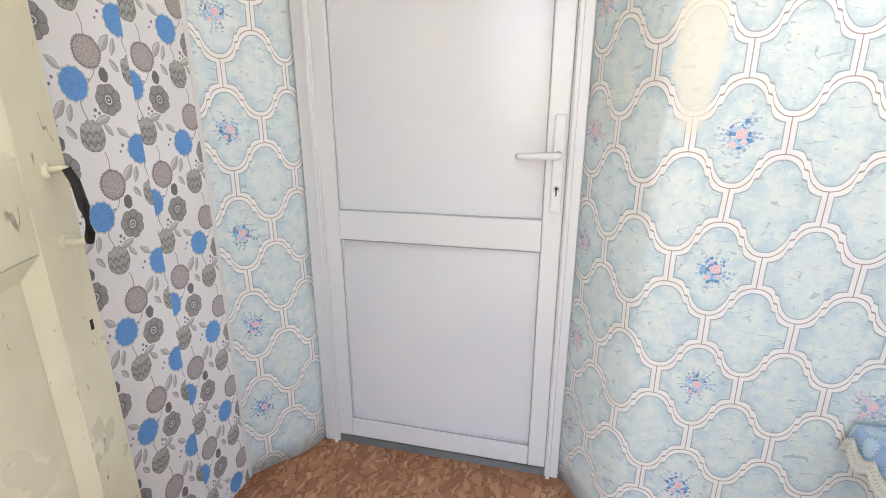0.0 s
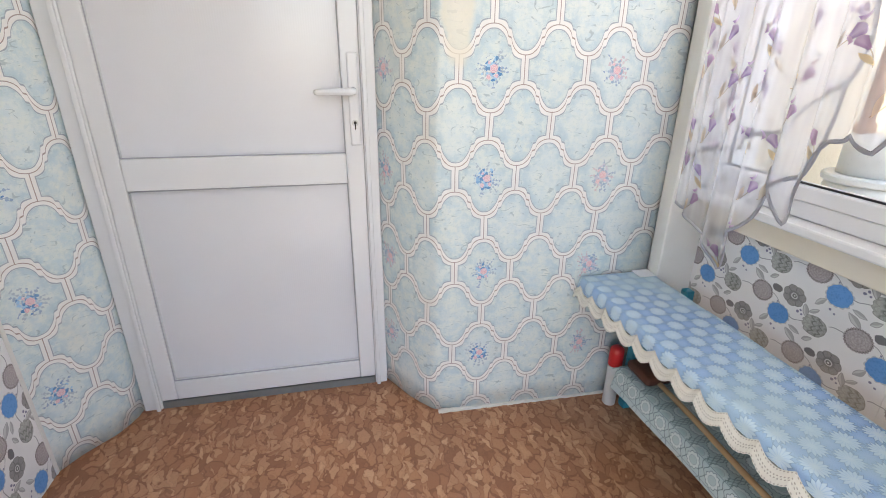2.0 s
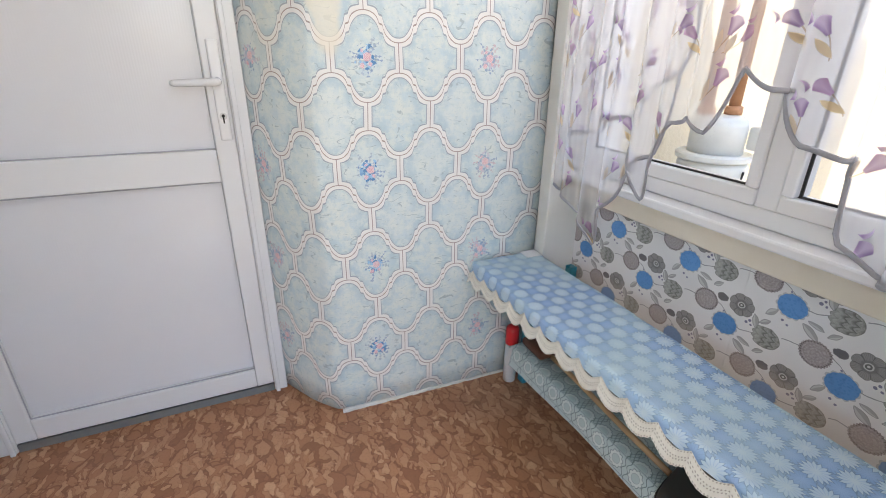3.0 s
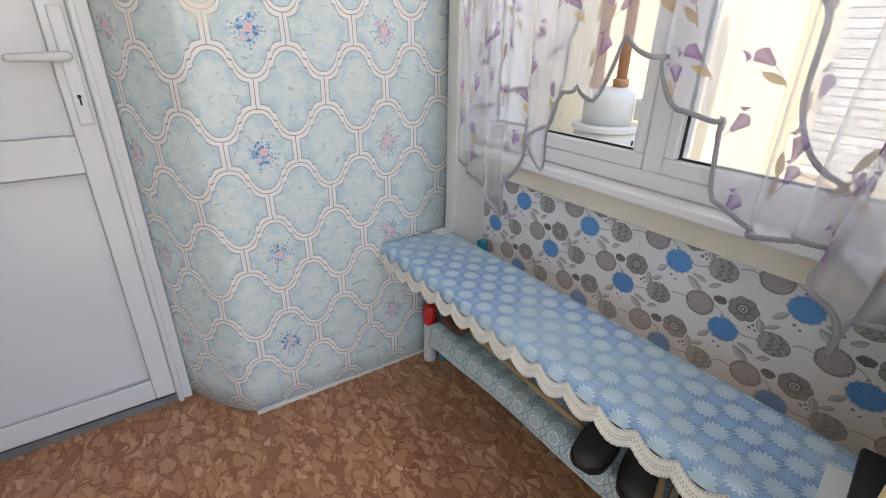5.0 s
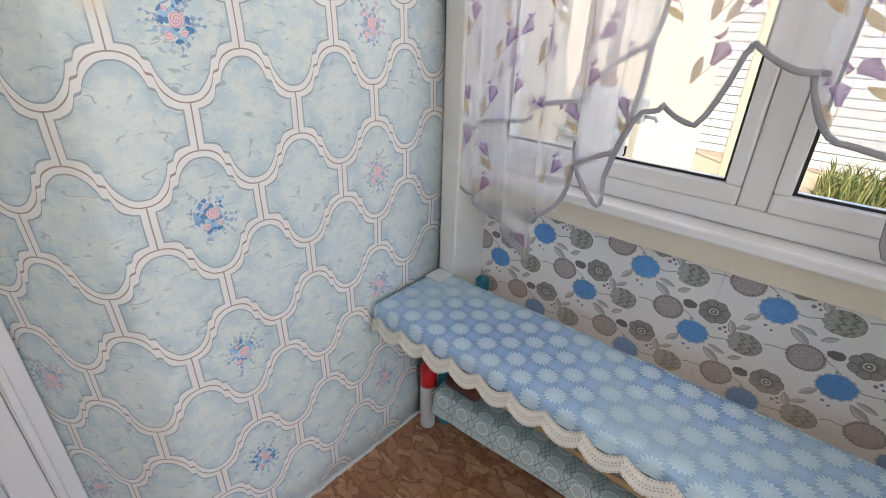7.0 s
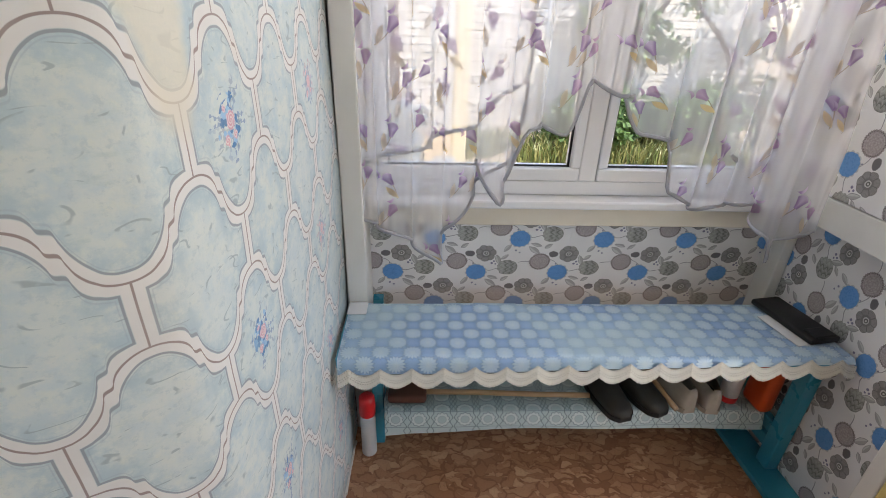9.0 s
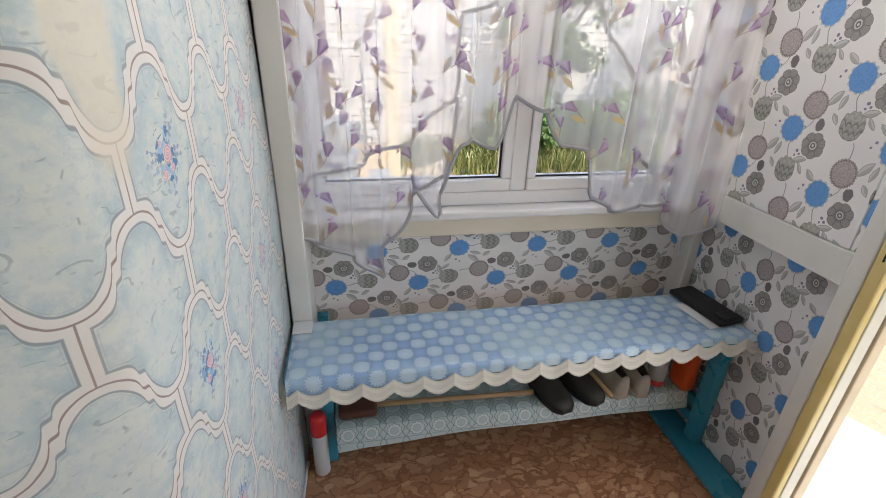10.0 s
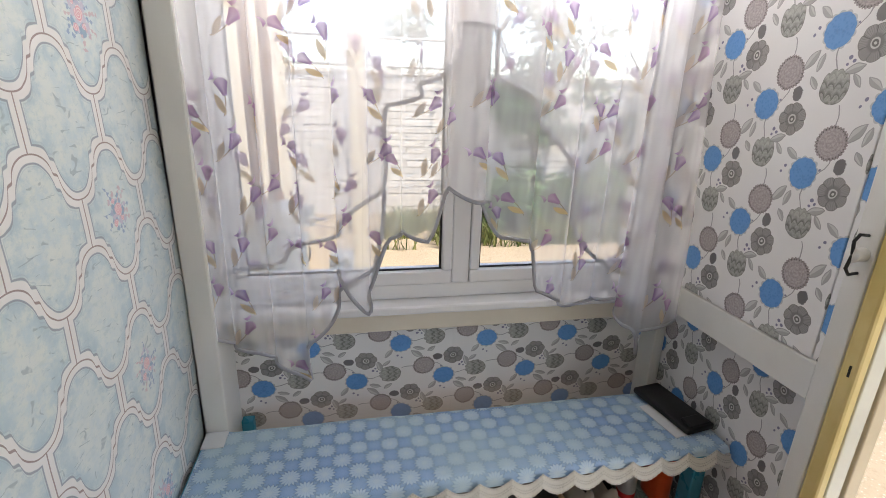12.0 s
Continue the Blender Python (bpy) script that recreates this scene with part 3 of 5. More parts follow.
solid("corner_post_south", boxes((1.40, 1.475, YS + .001, .167, 0, ROOM_H), bevel=.004), WHITE_PAINT, "white painted corner post beside the hatch", "post", "structure")
sill = thing("window_sill", (1.45, .8, .72), "white window sill over a cream painted rail", "window sill")
part("sill_board", boxes((1.385, 1.52, 0.170, 1.430, 0.797, 0.822), bevel=.006), PVC, sill)
part("rail", boxes((1.425, 1.484, 0.168, 1.430, 0.730, 0.7955), bevel=.004), CREAM_PAINT, sill, "cream painted rail")

# window: white plastic frame, two lights
GLASS = Nodes("window_glass").out((1, 1, 1), 0.0, 0.0, Transmission_Weight=1.0, IOR=1.05)
win = tagged(thing("window_1", (1.46, .82, .82), "white plastic two-light window, bright yard behind", "window"), kind="structure")
FX0, FX1 = 1.44, 1.505
part("window_frame", boxes((FX0, FX1, WY0, WY1, .8225, .865), (FX0, FX1, WY0, WY1, WZ1 - .05, WZ1), (FX0, FX1, WY0, WY0 + .04, .865, WZ1 - .05), (FX0, FX1, WY1 - .04, WY1, .865, WZ1 - .05), (FX0, FX1, .775, .825, .865, WZ1 - .05), bevel=.004), PVC, win)
for y0, y1 in ((WY0 + .041, .774), (.826, WY1 - .041)):
    sash = part("sash", boxes((FX0 - .006, FX1 - .012, y0, y1, .866, .904), (FX0 - .006, FX1 - .012, y0, y1, WZ1 - .09, WZ1 - .051), (FX0 - .006, FX1 - .012, y0, y0 + .028, .904, WZ1 - .09), (FX0 - .006, FX1 - .012, y1 - .028, y1, .904, WZ1 - .09), bevel=.005), PVC, win)
    part("gasket", boxes((FX0 + .012, FX0 + .016, y0 + .026, y1 - .026, .902, .909), (FX0 + .012, FX0 + .016, y0 + .026, y0 + .034, .909, WZ1 - .09), (FX0 + .012, FX0 + .016, y1 - .034, y1 - .026, .909, WZ1 - .09)), BLACK_GASKET, sash, "black rubber gasket")
    pane = part("pane", boxes((FX0 + .020, FX0 + .024, y0 + .024, y1 - .024, .900, WZ1 - .086)), GLASS, win, "clear glass pane")
    pane.visible_shadow = False

# ---- inner door ----
FY = 1.722
door = tagged(thing("door_1", (0, 1.74, 0), "closed white plastic door with two panels", "door"), kind="structure")
part("door_frame", boxes((-.4335, -.374, FY, 1.80, 0, 2.08), (.392, .437, FY, 1.80, 0, 2.08), (-.374, .392, FY, 1.80, 2.02, 2.08), bevel=.004), PVC, door)
part("frame_bead", boxes((-.392, -.378, FY - .012, FY - .001, 0, 2.03), (.396, .410, FY - .012, FY - .001, 0, 2.03), bevel=.003), PVC, door)
part("threshold", boxes((-.373, .391, FY + .004, 1.80, 0, .028)), THRESHOLD, door, "grey metal threshold")
part("stile", boxes((-.3732, -.320, FY + .002, 1.785, .034, 2.015), bevel=.004), PVC, door)
part("stile", boxes((.334, .3912, FY + .002, 1.785, .034, 2.015), bevel=.004), PVC, door)
for z0, z1 in ((.034, .108), (.806, .903), (1.955, 2.015)):
    part("rail", boxes((-.3195, .3335, FY + .0025, 1.785, z0, z1), bevel=.004), PVC, door)
for z0, z1 in ((.109, .805), (.904, 1.954)):
    p = part("panel", boxes((-.319, .333, FY + .027, 1.775, z0, z1)), PVC_PANEL, door)
    part("gasket", boxes((-.319, -.3168, FY + .008, FY + .012, z0, z1), (.331, .333, FY + .008, FY + .012, z0, z1), (-.3168, .331, FY + .008, FY + .012, z0, z0 + .003), (-.3168, .331, FY + .008, FY + .012, z1 - .003, z1)), GASKET, p)
plate = part("handle_plate", boxes((.352, .384, FY - .010, FY + .003, .930, 1.205), bevel=.005), PVC, door)
bm = bmesh.new()
tube(bm, [(.368, FY - .008, 1.095), (.368, FY - .045, 1.095), (.358, FY - .054, 1.095), (.342, FY - .056, 1.095), (.262, FY - .054, 1.093), (.256, FY - .046, 1.093)], [.011, .010, .011, .0105, .009, .007], 12)
part("handle", bm, PVC, plate, "white lever handle", smooth=True)
bm = bmesh.new()
lathe(bm, [(.010, 0), (.010, .004)], 0, 0, 20, Matrix.Translation((.368, FY - .009, 1.000)) @ Matrix.Rotation(radians(90), 4, "X"))
lock = part("lock_cylinder", bm, CHROME, door, "steel lock cylinder")
bm = lathe(bmesh.new(), [(.0046, 0), (.0046, .002)], 0, 0, 16, Matrix.Translation((.368, FY - .0132, 1.001)) @ Matrix.Rotation(radians(90), 4, "X"))
box(bm, .3660, .3700, FY - .0152, FY - .0100, .980, .998)
part("keyhole", bm, DARK, lock, "dark keyhole")

# ---- yard door leaf, swung into the porch ----
leaf = thing("open_door", (-0.085, .225, 0), "open old cream painted panel door with iron pull handle", "door")
LEAF_TURN = pose(-0.085, .225, 0, 0, 0, 116.5)     # local x runs from hinge to free edge, local -y faces the room
LEAF_W, LEAF_T, LEAF_H = .785, .042, 1.96
def leaf_part(name, specs, material, label="", bevel=.003, parent=None):
    bm = boxes(*specs, bevel=bevel)
    bmesh.ops.transform(bm, matrix=LEAF_TURN, verts=bm.verts)
    return part(name, bm, material, parent or leaf, label)
T0, T1 = -LEAF_T, 0.0
leaf_part("stile", [(0, .115, T0, T1, .014, LEAF_H)], DOOR_PAINT)
leaf_part("stile", [(.669, LEAF_W, T0, T1, .014, LEAF_H)], DOOR_PAINT)
for z0, z1 in ((.014, .20), (1.015, 1.15), (1.84, LEAF_H)):
    leaf_part("rail", [(.1155, .6685, T0, T1, z0, z1)], DOOR_PAINT)
for z0, z1 in ((.2005, 1.0145), (1.1505, 1.8395)):
    leaf_part("muntin", [(.365, .418, T0, T1, z0, z1)], DOOR_PAINT)
    for x0, x1 in ((.1155, .3645), (.4185, .6685)):
        leaf_part("panel", [(x0, x1, T0 + .016, T1 - .014, z0, z1)], DOOR_PAINT, "", 0)
        # sloping moulding all round the sunk panel
        bm = bmesh.new()
        a = [bm.verts.new(p) for p in ((x0, T0 + .001, z0), (x1, T0 + .001, z0), (x1, T0 + .001, z1), (x0, T0 + .001, z1))]
        k = .030
        b = [bm.verts.new(p) for p in ((x0 + k, T0 + .0155, z0 + k), (x1 - k, T0 + .0155, z0 + k), (x1 - k, T0 + .0155, z1 - k), (x0 + k, T0 + .0155, z1 - k))]
        c = [bm.verts.new(p) for p in ((x0, T0 + .0155, z0), (x1, T0 + .0155, z0), (x1, T0 + .0155, z1), (x0, T0 + .0155, z1))]
        for q in range(4):
            r = (q + 1) % 4
            bm.faces.new((a[q], a[r], b[r], b[q]))
            bm.faces.new((b[q], b[r], c[r], c[q]))
            bm.faces.new((c[q], c[r], a[r], a[q]))
        bmesh.ops.transform(bm, matrix=LEAF_TURN, verts=bm.verts)
        part("moulding", bm, DOOR_PAINT, leaf)
bm = bmesh.new()
tube(bm, [(.727, T0 + .002, 1.128), (.727, T0 - .022, 1.130), (.725, T0 - .034, 1.126)], .0055, 10)
tube(bm, [(.727, T0 + .002, 1.018), (.727, T0 - .022, 1.016), (.725, T0 - .034, 1.019)], .0055, 10)
for z in (1.128, 1.018):
    lathe(bm, [(.012, 0), (.012, .003), (.008, .006)], 0, 0, 14, Matrix.Translation((.727, T0 + .001, z)) @ Matrix.Rotation(radians(90), 4, "X"))
bmesh.ops.transform(bm, matrix=LEAF_TURN, verts=bm.verts)
handle = part("pull_handle", bm, DOOR_PAINT, leaf, "painted iron pull handle", smooth=True)
bm = bmesh.new()
tube(bm, [(.722, T0 - .030, 1.131), (.726, T0 - .036, 1.11), (.727, T0 - .040, 1.07), (.727, T0 - .040, 1.03), (.727, T0 - .036, 1.014)], [.0065, .007, .0075, .007, .0065], 10)
bmesh.ops.transform(bm, matrix=LEAF_TURN, verts=bm.verts)
part("grip", bm, IRON, handle, "black worn grip", smooth=True)
leaf_part("keyhole", [(.748, .756, T0 - .0012, T0 + .002, .856, .874)], DARK, "dark keyhole", 0)

# iron staple on the casing, latch slot in the jamb edge
bm = bmesh.new()
tube(bm, [(.862, .207, 1.155), (.862, .227, 1.157), (.862, .236, 1.145), (.862, .231, 1.12), (.862, .237, 1.095), (.862, .227, 1.083), (.862, .207, 1.085)], .003, 8, 1.0, (1, 0, 0))
solid("door_staple", bm, IRON, "dark bent iron staple on the door casing", "staple", smooth=True)
bm = lathe(bmesh.new(), [(.013, 0), (.0135, .004), (.0095, .008), (.0095, .017), (.0135, .021), (.012, .025)], 0, 0, 18, Matrix.Translation((.862, .2085, 1.12)) @ Matrix.Rotation(radians(-90), 4, "X"))
solid("wooden_peg", bm, WHITE_PAINT, "white painted spool peg on the door casing", "peg", smooth=True)
solid("latch_slot", boxes((.822, .826, .2065, .208, .895, .918)), DARK, "narrow dark latch slot in the jamb", "slot")
# ---- bench and what lies on it ----
def daisy_cloth():
    """Blue oilcloth printed with a chequer of blue and white daisies."""
    g = Nodes("daisy_tablecloth")
    uv = g.uv()
    u, v, _ = g.split(uv)
    S = .079
    du = g.add(u, g.mul(g.sub(g.noise(uv, 9, 2), .5), .006))

    def medallion(ou, ov):
        x = g.mul(g.sub(g.m("FRACT", g.add(g.div(g.sub(du, ou + .0715), S), 100.5)), .5), S)
        y = g.mul(g.sub(g.m("FRACT", g.add(g.div(g.sub(v, ov), S), 100.5)), .5), S)
        r = g.m("SQRT", g.add(g.mul(x, x), g.mul(g.mul(y, y), 1.05)))
        a = g.m("ARCTAN2", y, x)
        return r, a
    fine = g.noise(uv, 200, 3)
    cloud = g.noise(uv, 30, 3)
    c = g.mix(fine, (.20, .34, .58), (.30, .46, .70))
    for ou, ov, pale in ((0, 0, False), (S / 2, S / 2, False), (S / 2, 0, True), (0, S / 2, True)):
        r, a = medallion(ou, ov)
        spike = g.mul(g.m("ABSOLUTE", g.sub(g.m("FRACT", g.add(g.div(a, 2 * math.pi / 15), g.add(20.0, g.mul(cloud, .6)))), .5)), 2.0)
        if pale:
            rad = g.sub(.0268, g.mul(g.m("POWER", spike, .8), .0085))
            fill = g.mix(g.step(r, .003, .020), (.58, .70, .78), (.50, .64, .76))
            fill = g.mix(g.mul(g.step(spike, .55, .95), g.step(r, .004, .010)), fill, (.36, .53, .72))
        else:
            rad = g.sub(.0225, g.mul(spike, .0035))
            fill = g.mix(g.step(r, .002, .021), (.30, .47, .74), (.22, .39, .68))
            fill = g.mix(g.mul(g.step(spike, .6, .95), .6), fill, (.20, .35, .60))
        fill = g.mix(g.step(cloud, .35, .7, 0, .15), fill, (.45, .60, .76))
        e = g.sub(r, rad)
        c = g.mix(g.mul(g.step(g.m("ABSOLUTE", g.sub(e, .0010)), .0006, .0018, 1, 0), .6), c, (.11, .19, .33))
        c = g.mix(g.step(e, -.0012, .0004, 1, 0), c, fill)
    c = g.mix(g.step(g.noise(uv, 4, 3), .40, .68, 0, .6), c, (.46, .62, .67))
    g.bump(g.add(g.noise(uv, 24, 3), g.mul(fine, .12)), .35, .006)
    return g.out(c, .4, 0, Coat_Weight=.6, Coat_Roughness=.2)


def lace_cream():
    """Cream plastic lace, pierced with rows of small holes."""
    g = Nodes("cream_lace")
    u, v, _ = g.split(g.uv())
    hx = g.m("ABSOLUTE", g.sub(g.m("FRACT", g.add(g.mul(u, 165.0), g.mul(g.m("FLOOR", g.mul(v, 165.0)), .5))), .5))
    hy = g.m("ABSOLUTE", g.sub(g.m("FRACT", g.add(g.mul(v, 165.0), 500.0)), .5))
    hole = g.step(g.m("SQRT", g.add(g.mul(hx, hx), g.mul(hy, hy))), .20, .32, 1, 0)
    band = g.m("ABSOLUTE", g.sub(g.m("FRACT", g.mul(v, 55.0)), .5))
    hole = g.mul(hole, g.step(band, .12, .2))
    c = g.mix(g.noise(g.uv(), 60, 3), (.66, .63, .56), (.80, .78, .71))
    c = g.mix(g.mul(hole, .62), c, (.26, .23, .19))
    g.bump(g.mul(hole, -2.0), .4, .0012)
    return g.out(c, .5)


def rosette_cloth():
    """Grey-green oilcloth with rows of scalloped rosettes."""
    g = Nodes("rosette_oilcloth")
    uv = g.uv()
    u, v, _ = g.split(uv)
    S = .071
    x = g.mul(g.sub(g.m("FRACT", g.add(g.div(u, S), 100.5)), .5), S)
    y = g.mul(g.sub(g.m("FRACT", g.add(g.div(v, .060), 100.5)), .5), .060)
    r = g.m("SQRT", g.add(g.mul(x, x), g.mul(g.mul(y, y), 1.15)))
    a = g.m("ARCTAN2", y, x)
    rad = g.add(.024, g.mul(g.m("ABSOLUTE", g.m("SINE", g.mul(a, 7.0))), .004))
    fine = g.noise(uv, 150, 3)
    c = g.mix(fine, (.31, .40, .40), (.40, .49, .48))
    e = g.sub(r, rad)
    c = g.mix(g.step(e, -.001, .0008, .8, 0), c, g.mix(fine, (.48, .56, .54), (.57, .63, .60)))
    c = g.mix(g.step(g.m("ABSOLUTE", e), .0008, .0022, .8, 0), c, (.16, .21, .21))
    c = g.mix(g.step(r, .0125, .014, .75, 0), c, (.34, .45, .44))
    c = g.mix(g.mul(g.step(g.m("ABSOLUTE", g.sub(r, .0155)), .0006, .002, 1, 0), .5), c, (.22, .28, .28))
    bar = g.m("ABSOLUTE", g.sub(g.m("ABSOLUTE", x), S * .5 - .006))
    curl = g.m("ABSOLUTE", g.sub(bar, g.add(.003, g.mul(g.m("SINE", g.mul(y, 330.0)), .0022))))
    c = g.mix(g.mul(g.step(curl, .0006, .0020, 1, 0), .75), c, (.14, .18, .18))
    # border with rings and scrolls along the front roll; its paler tones are painted-in light
    edge = g.step(v, .2415, .2425)
    yb = g.sub(v, .270)
    rb = g.m("SQRT", g.add(g.mul(x, x), g.mul(g.mul(yb, yb), 1.1)))
    bc = g.mix(fine, (.42, .51, .51), (.50, .58, .57))
    ab = g.m("ARCTAN2", yb, x)
    petal = g.add(.0195, g.mul(g.m("ABSOLUTE", g.m("SINE", g.mul(ab, 5.0))), .0045))
    eb = g.sub(rb, petal)
    bc = g.mix(g.step(eb, -.001, .0008, .85, 0), bc, (.62, .67, .65))
    bc = g.mix(g.step(g.m("ABSOLUTE", eb), .0006, .0018, .85, 0), bc, (.15, .20, .21))
    bc = g.mix(g.step(rb, .0120, .0138, .7, 0), bc, (.36, .47, .47))
    bc = g.mix(g.step(g.m("ABSOLUTE", g.sub(rb, .0130)), .0004, .0012, .6, 0), bc, (.20, .26, .27))
    xs = g.sub(S * .5, g.m("ABSOLUTE", x))
    scroll = g.m("ABSOLUTE", g.sub(xs, g.add(.0065, g.mul(g.m("SINE", g.mul(yb, 210.0)), .0040))))
    bc = g.mix(g.step(scroll, .0008, .0020, .85, 0), bc, (.13, .17, .18))
    bc = g.mix(g.step(g.m("ABSOLUTE", g.sub(g.m("ABSOLUTE", yb), .026)), .0006, .0016, .7, 0), bc, (.18, .23, .24))
    c = g.mix(edge, c, bc)
    g.bump(g.noise(uv, 18, 3), .3, .006)
    return g.out(c, .4, 0, Coat_Weight=.3, Coat_Roughness=.25)


DAISY, LACE, ROSETTE = daisy_cloth(), lace_cream(), rosette_cloth()
FILM = Nodes("clear_film").out((.9, .9, .88), .15, 0, Alpha=.22)
BX0, BX1, BY0, BY1, BZ = 1.088, 1.333, 0.136, 1.488, 0.510

bench = thing("bench", (1.3, .82, 0), "low teal painted wooden bench along the window", "bench")
part("seat_board", boxes((BX0, BX1, BY0, BY1, BZ - .032, BZ), bevel=.003), TEAL, bench)
for y0, y1 in ((.138, .178), (1.390, 1.425)):
    for x0, x1 in ((1.130, 1.178), (1.283, 1.328)) if y0 < .5 else ((1.268, 1.296), (1.302, 1.328)):
        part("leg", boxes((x0, x1, y0, y1, .023 if y0 < .5 else .0, BZ - .0325), bevel=.004), TEAL, bench)
    for z0 in (.075, .132):
        part("end_rail", boxes((1.179 if y0 < .5 else 1.2965, 1.2825 if y0 < .5 else 1.3015, y0 + .008, y1 - .008, z0, z0 + .042), bevel=.003), TEAL, bench)
part("shelf_board", boxes((1.222, 1.455, .180, 1.384, .175, .197), bevel=.003), TEAL, bench)
solid("floor_plank", boxes((.886, 1.398, YS + .002, .232, .001, .022), bevel=.003), TEAL, "teal painted plank on the floor along the wall", "plank")

# tablecloth: top sheet, front drop, scalloped lace
def drop_at(y):
    """How far the cloth hangs over the front: more towards the house wall."""
    return .010 + .030 * (y - BY0) / (BY1 - BY0)

cloth = thing("tablecloth", (1.3, .8, BZ), "blue daisy oilcloth with cream lace edge on the bench", "tablecloth")
bm = bmesh.new()
lay = bm.loops.layers.uv.new("uv")
ny = 170
cols = []
for i in range(ny + 1):
    y = BY0 + .006 + (BY1 - BY0 - .012) * i / ny
    back = BX1 - .002
    row = []
    for k in range(15):
        f = k / 14
        x = back + (BX0 - .004 - back) * f
        z = BZ + .0045 + .0016 * noise.noise((x * 14, y * 9, 1)) + .002 * (noise.noise((x * 5, y * 4, 7)) > .25)
        row.append(((x, y, z), (y, x)))
    for k in range(1, 7):
        f = k / 6
        d = drop_at(y) * f
        x = BX0 - .010 - .004 * f - .0015 * f * math.sin(y * 37 + 1.3 * math.sin(y * 9)) - .004 * f
        row.append(((x, y, BZ + .003 - d), (y, BX0 - .01 - d)))
    cols.append([(bm.verts.new(p), q) for p, q in row])
for a, b in zip(cols, cols[1:]):
    for k in range(len(a) - 1):
        f = bm.faces.new((a[k][0], b[k][0], b[k + 1][0], a[k + 1][0]))
        for lp, q in zip(f.loops, (a[k][1], b[k][1], b[k + 1][1], a[k + 1][1])):
            lp[lay].uv = q
front = [c[-1][0].co.copy() for c in cols]
part("cloth", bm, DAISY, cloth, smooth=True)
bm = bmesh.new()
lay = bm.loops.layers.uv.new("uv")
cols = []
fine_y = [BY0 + .006 + (BY1 - BY0 - .012) * i / 560 for i in range(561)]
for i, y in enumerate(fine_y):
    p = front[min(ny, int(i / 560 * ny + .5))]
    top_wave = .023 * abs(math.sin(math.pi * (y - .032) / .079))
    hang = .030 + .0022 * abs(math.sin(math.pi * y / .0119))
    cols.append([(bm.verts.new((p.x - .003 - .002 * k, y, p.z + .021 - top_wave - (hang + .004) * k / 5)), (y, k * .0072)) for k in range(6)])
for a, b in zip(cols, cols[1:]):
    for k in range(5):
        f = bm.faces.new((a[k][0], b[k][0], b[k + 1][0], a[k + 1][0]))
        for lp, q in zip(f.loops, (a[k][1], b[k][1], b[k + 1][1], a[k + 1][1])):
            lp[lay].uv = q
part("lace_edge", bm, LACE, cloth, "cream scalloped lace border", smooth=True)
bm = bmesh.new()
cols = []
for i in range(121):
    y = .19 + 1.18 * i / 120
    cols.append([bm.verts.new((BX0 + .002 + .002 * k + .004 * math.sin(y * 25 + k), y, BZ - .015 - (drop_at(y) + .036 + .008 * noise.noise((y * 7, 3, 0))) * k / 4)) for k in range(5)])
for a, b in zip(cols, cols[1:]):
    for k in range(4):
        bm.faces.new((a[k], b[k], b[k + 1], a[k + 1]))
part("film", bm, FILM, cloth, "clear plastic film hanging below the lace", smooth=True)

# shelf cloth
cover = thing("shelf_cloth", (1.33, .8, .2), "grey-green rosette oilcloth folded over the low shelf", "shelf cover")
bm = bmesh.new()
lay = bm.loops.layers.uv.new("uv")
cols = []
for i in range(121):
    y = .184 + 1.198 * i / 120
    end = max(0, (y - 1.30) / .08)
    path = [(1.45 - (1.45 - 1.216) * k / 9, .2015 + .0015 * noise.noise((k, y * 8, 2))) for k in range(10)]
    path += [(1.210 - .004 * math.sin(y * 11) * k / 5 - .003 * k, .199 - (.062 + .006 * math.sin(y * 6) + .012 * min(end, 1)) * k / 5) for k in range(1, 6)]
    run = 0
    row = []
    for j, (x, z) in enumerate(path):
        if j:
            run += math.dist(path[j - 1], (x, z))
        row.append((bm.verts.new((x, y, z)), (y, run + .006)))
    cols.append(row)
for a, b in zip(cols, cols[1:]):
    for k in range(len(a) - 1):
        f = bm.faces.new((a[k][0], b[k][0], b[k + 1][0], a[k + 1][0]))
        for lp, q in zip(f.loops, (a[k][1], b[k][1], b[k + 1][1], a[k + 1][1])):
            lp[lay].uv = q
part("cover", bm, ROSETTE, cover, smooth=True)
bm = bmesh.new()
tube(bm, [(1.40 - .21 * k / 12, 1.3815 + .003 * math.sin(k), .1985) for k in range(13)], .003, 6)
part("hem", bm, ROSETTE, cover, smooth=True)

# aerosol can beside the bench
RED = plain("red_plastic", (.62, .02, .025), .28, vary=.04)
CAN_WHITE = plain("can_label_white", (.66, .67, .68), .35, .2, .05)
can = thing("aerosol_can", (1.238, 1.438, 0), "white aerosol can with red cap on the floor", "spray can")
part("body", lathe(bmesh.new(), [(.0225, .0), (.024, .003), (.024, .158), (.0225, .168)], 1.238, 1.438), CAN_WHITE, can, smooth=True)
part("cap", lathe(bmesh.new(), [(.0245, .1685), (.0252, .172), (.0252, .222), (.0235, .236), (.016, .244), (.004, .246)], 1.238, 1.438), RED, can, "red plastic cap", smooth=True)

# footwear on the shelf
SHOE = plain("dark_brown_rubber", (.040, .034, .026), .58, vary=.25, scale=14)
BEIGE = plain("beige_suede", (.42, .36, .29), .8, vary=.12, scale=30)
SOLE = plain("black_sole", (.015, .014, .013), .6)
LINING = plain("dark_lining", (.06, .05, .045), .9)

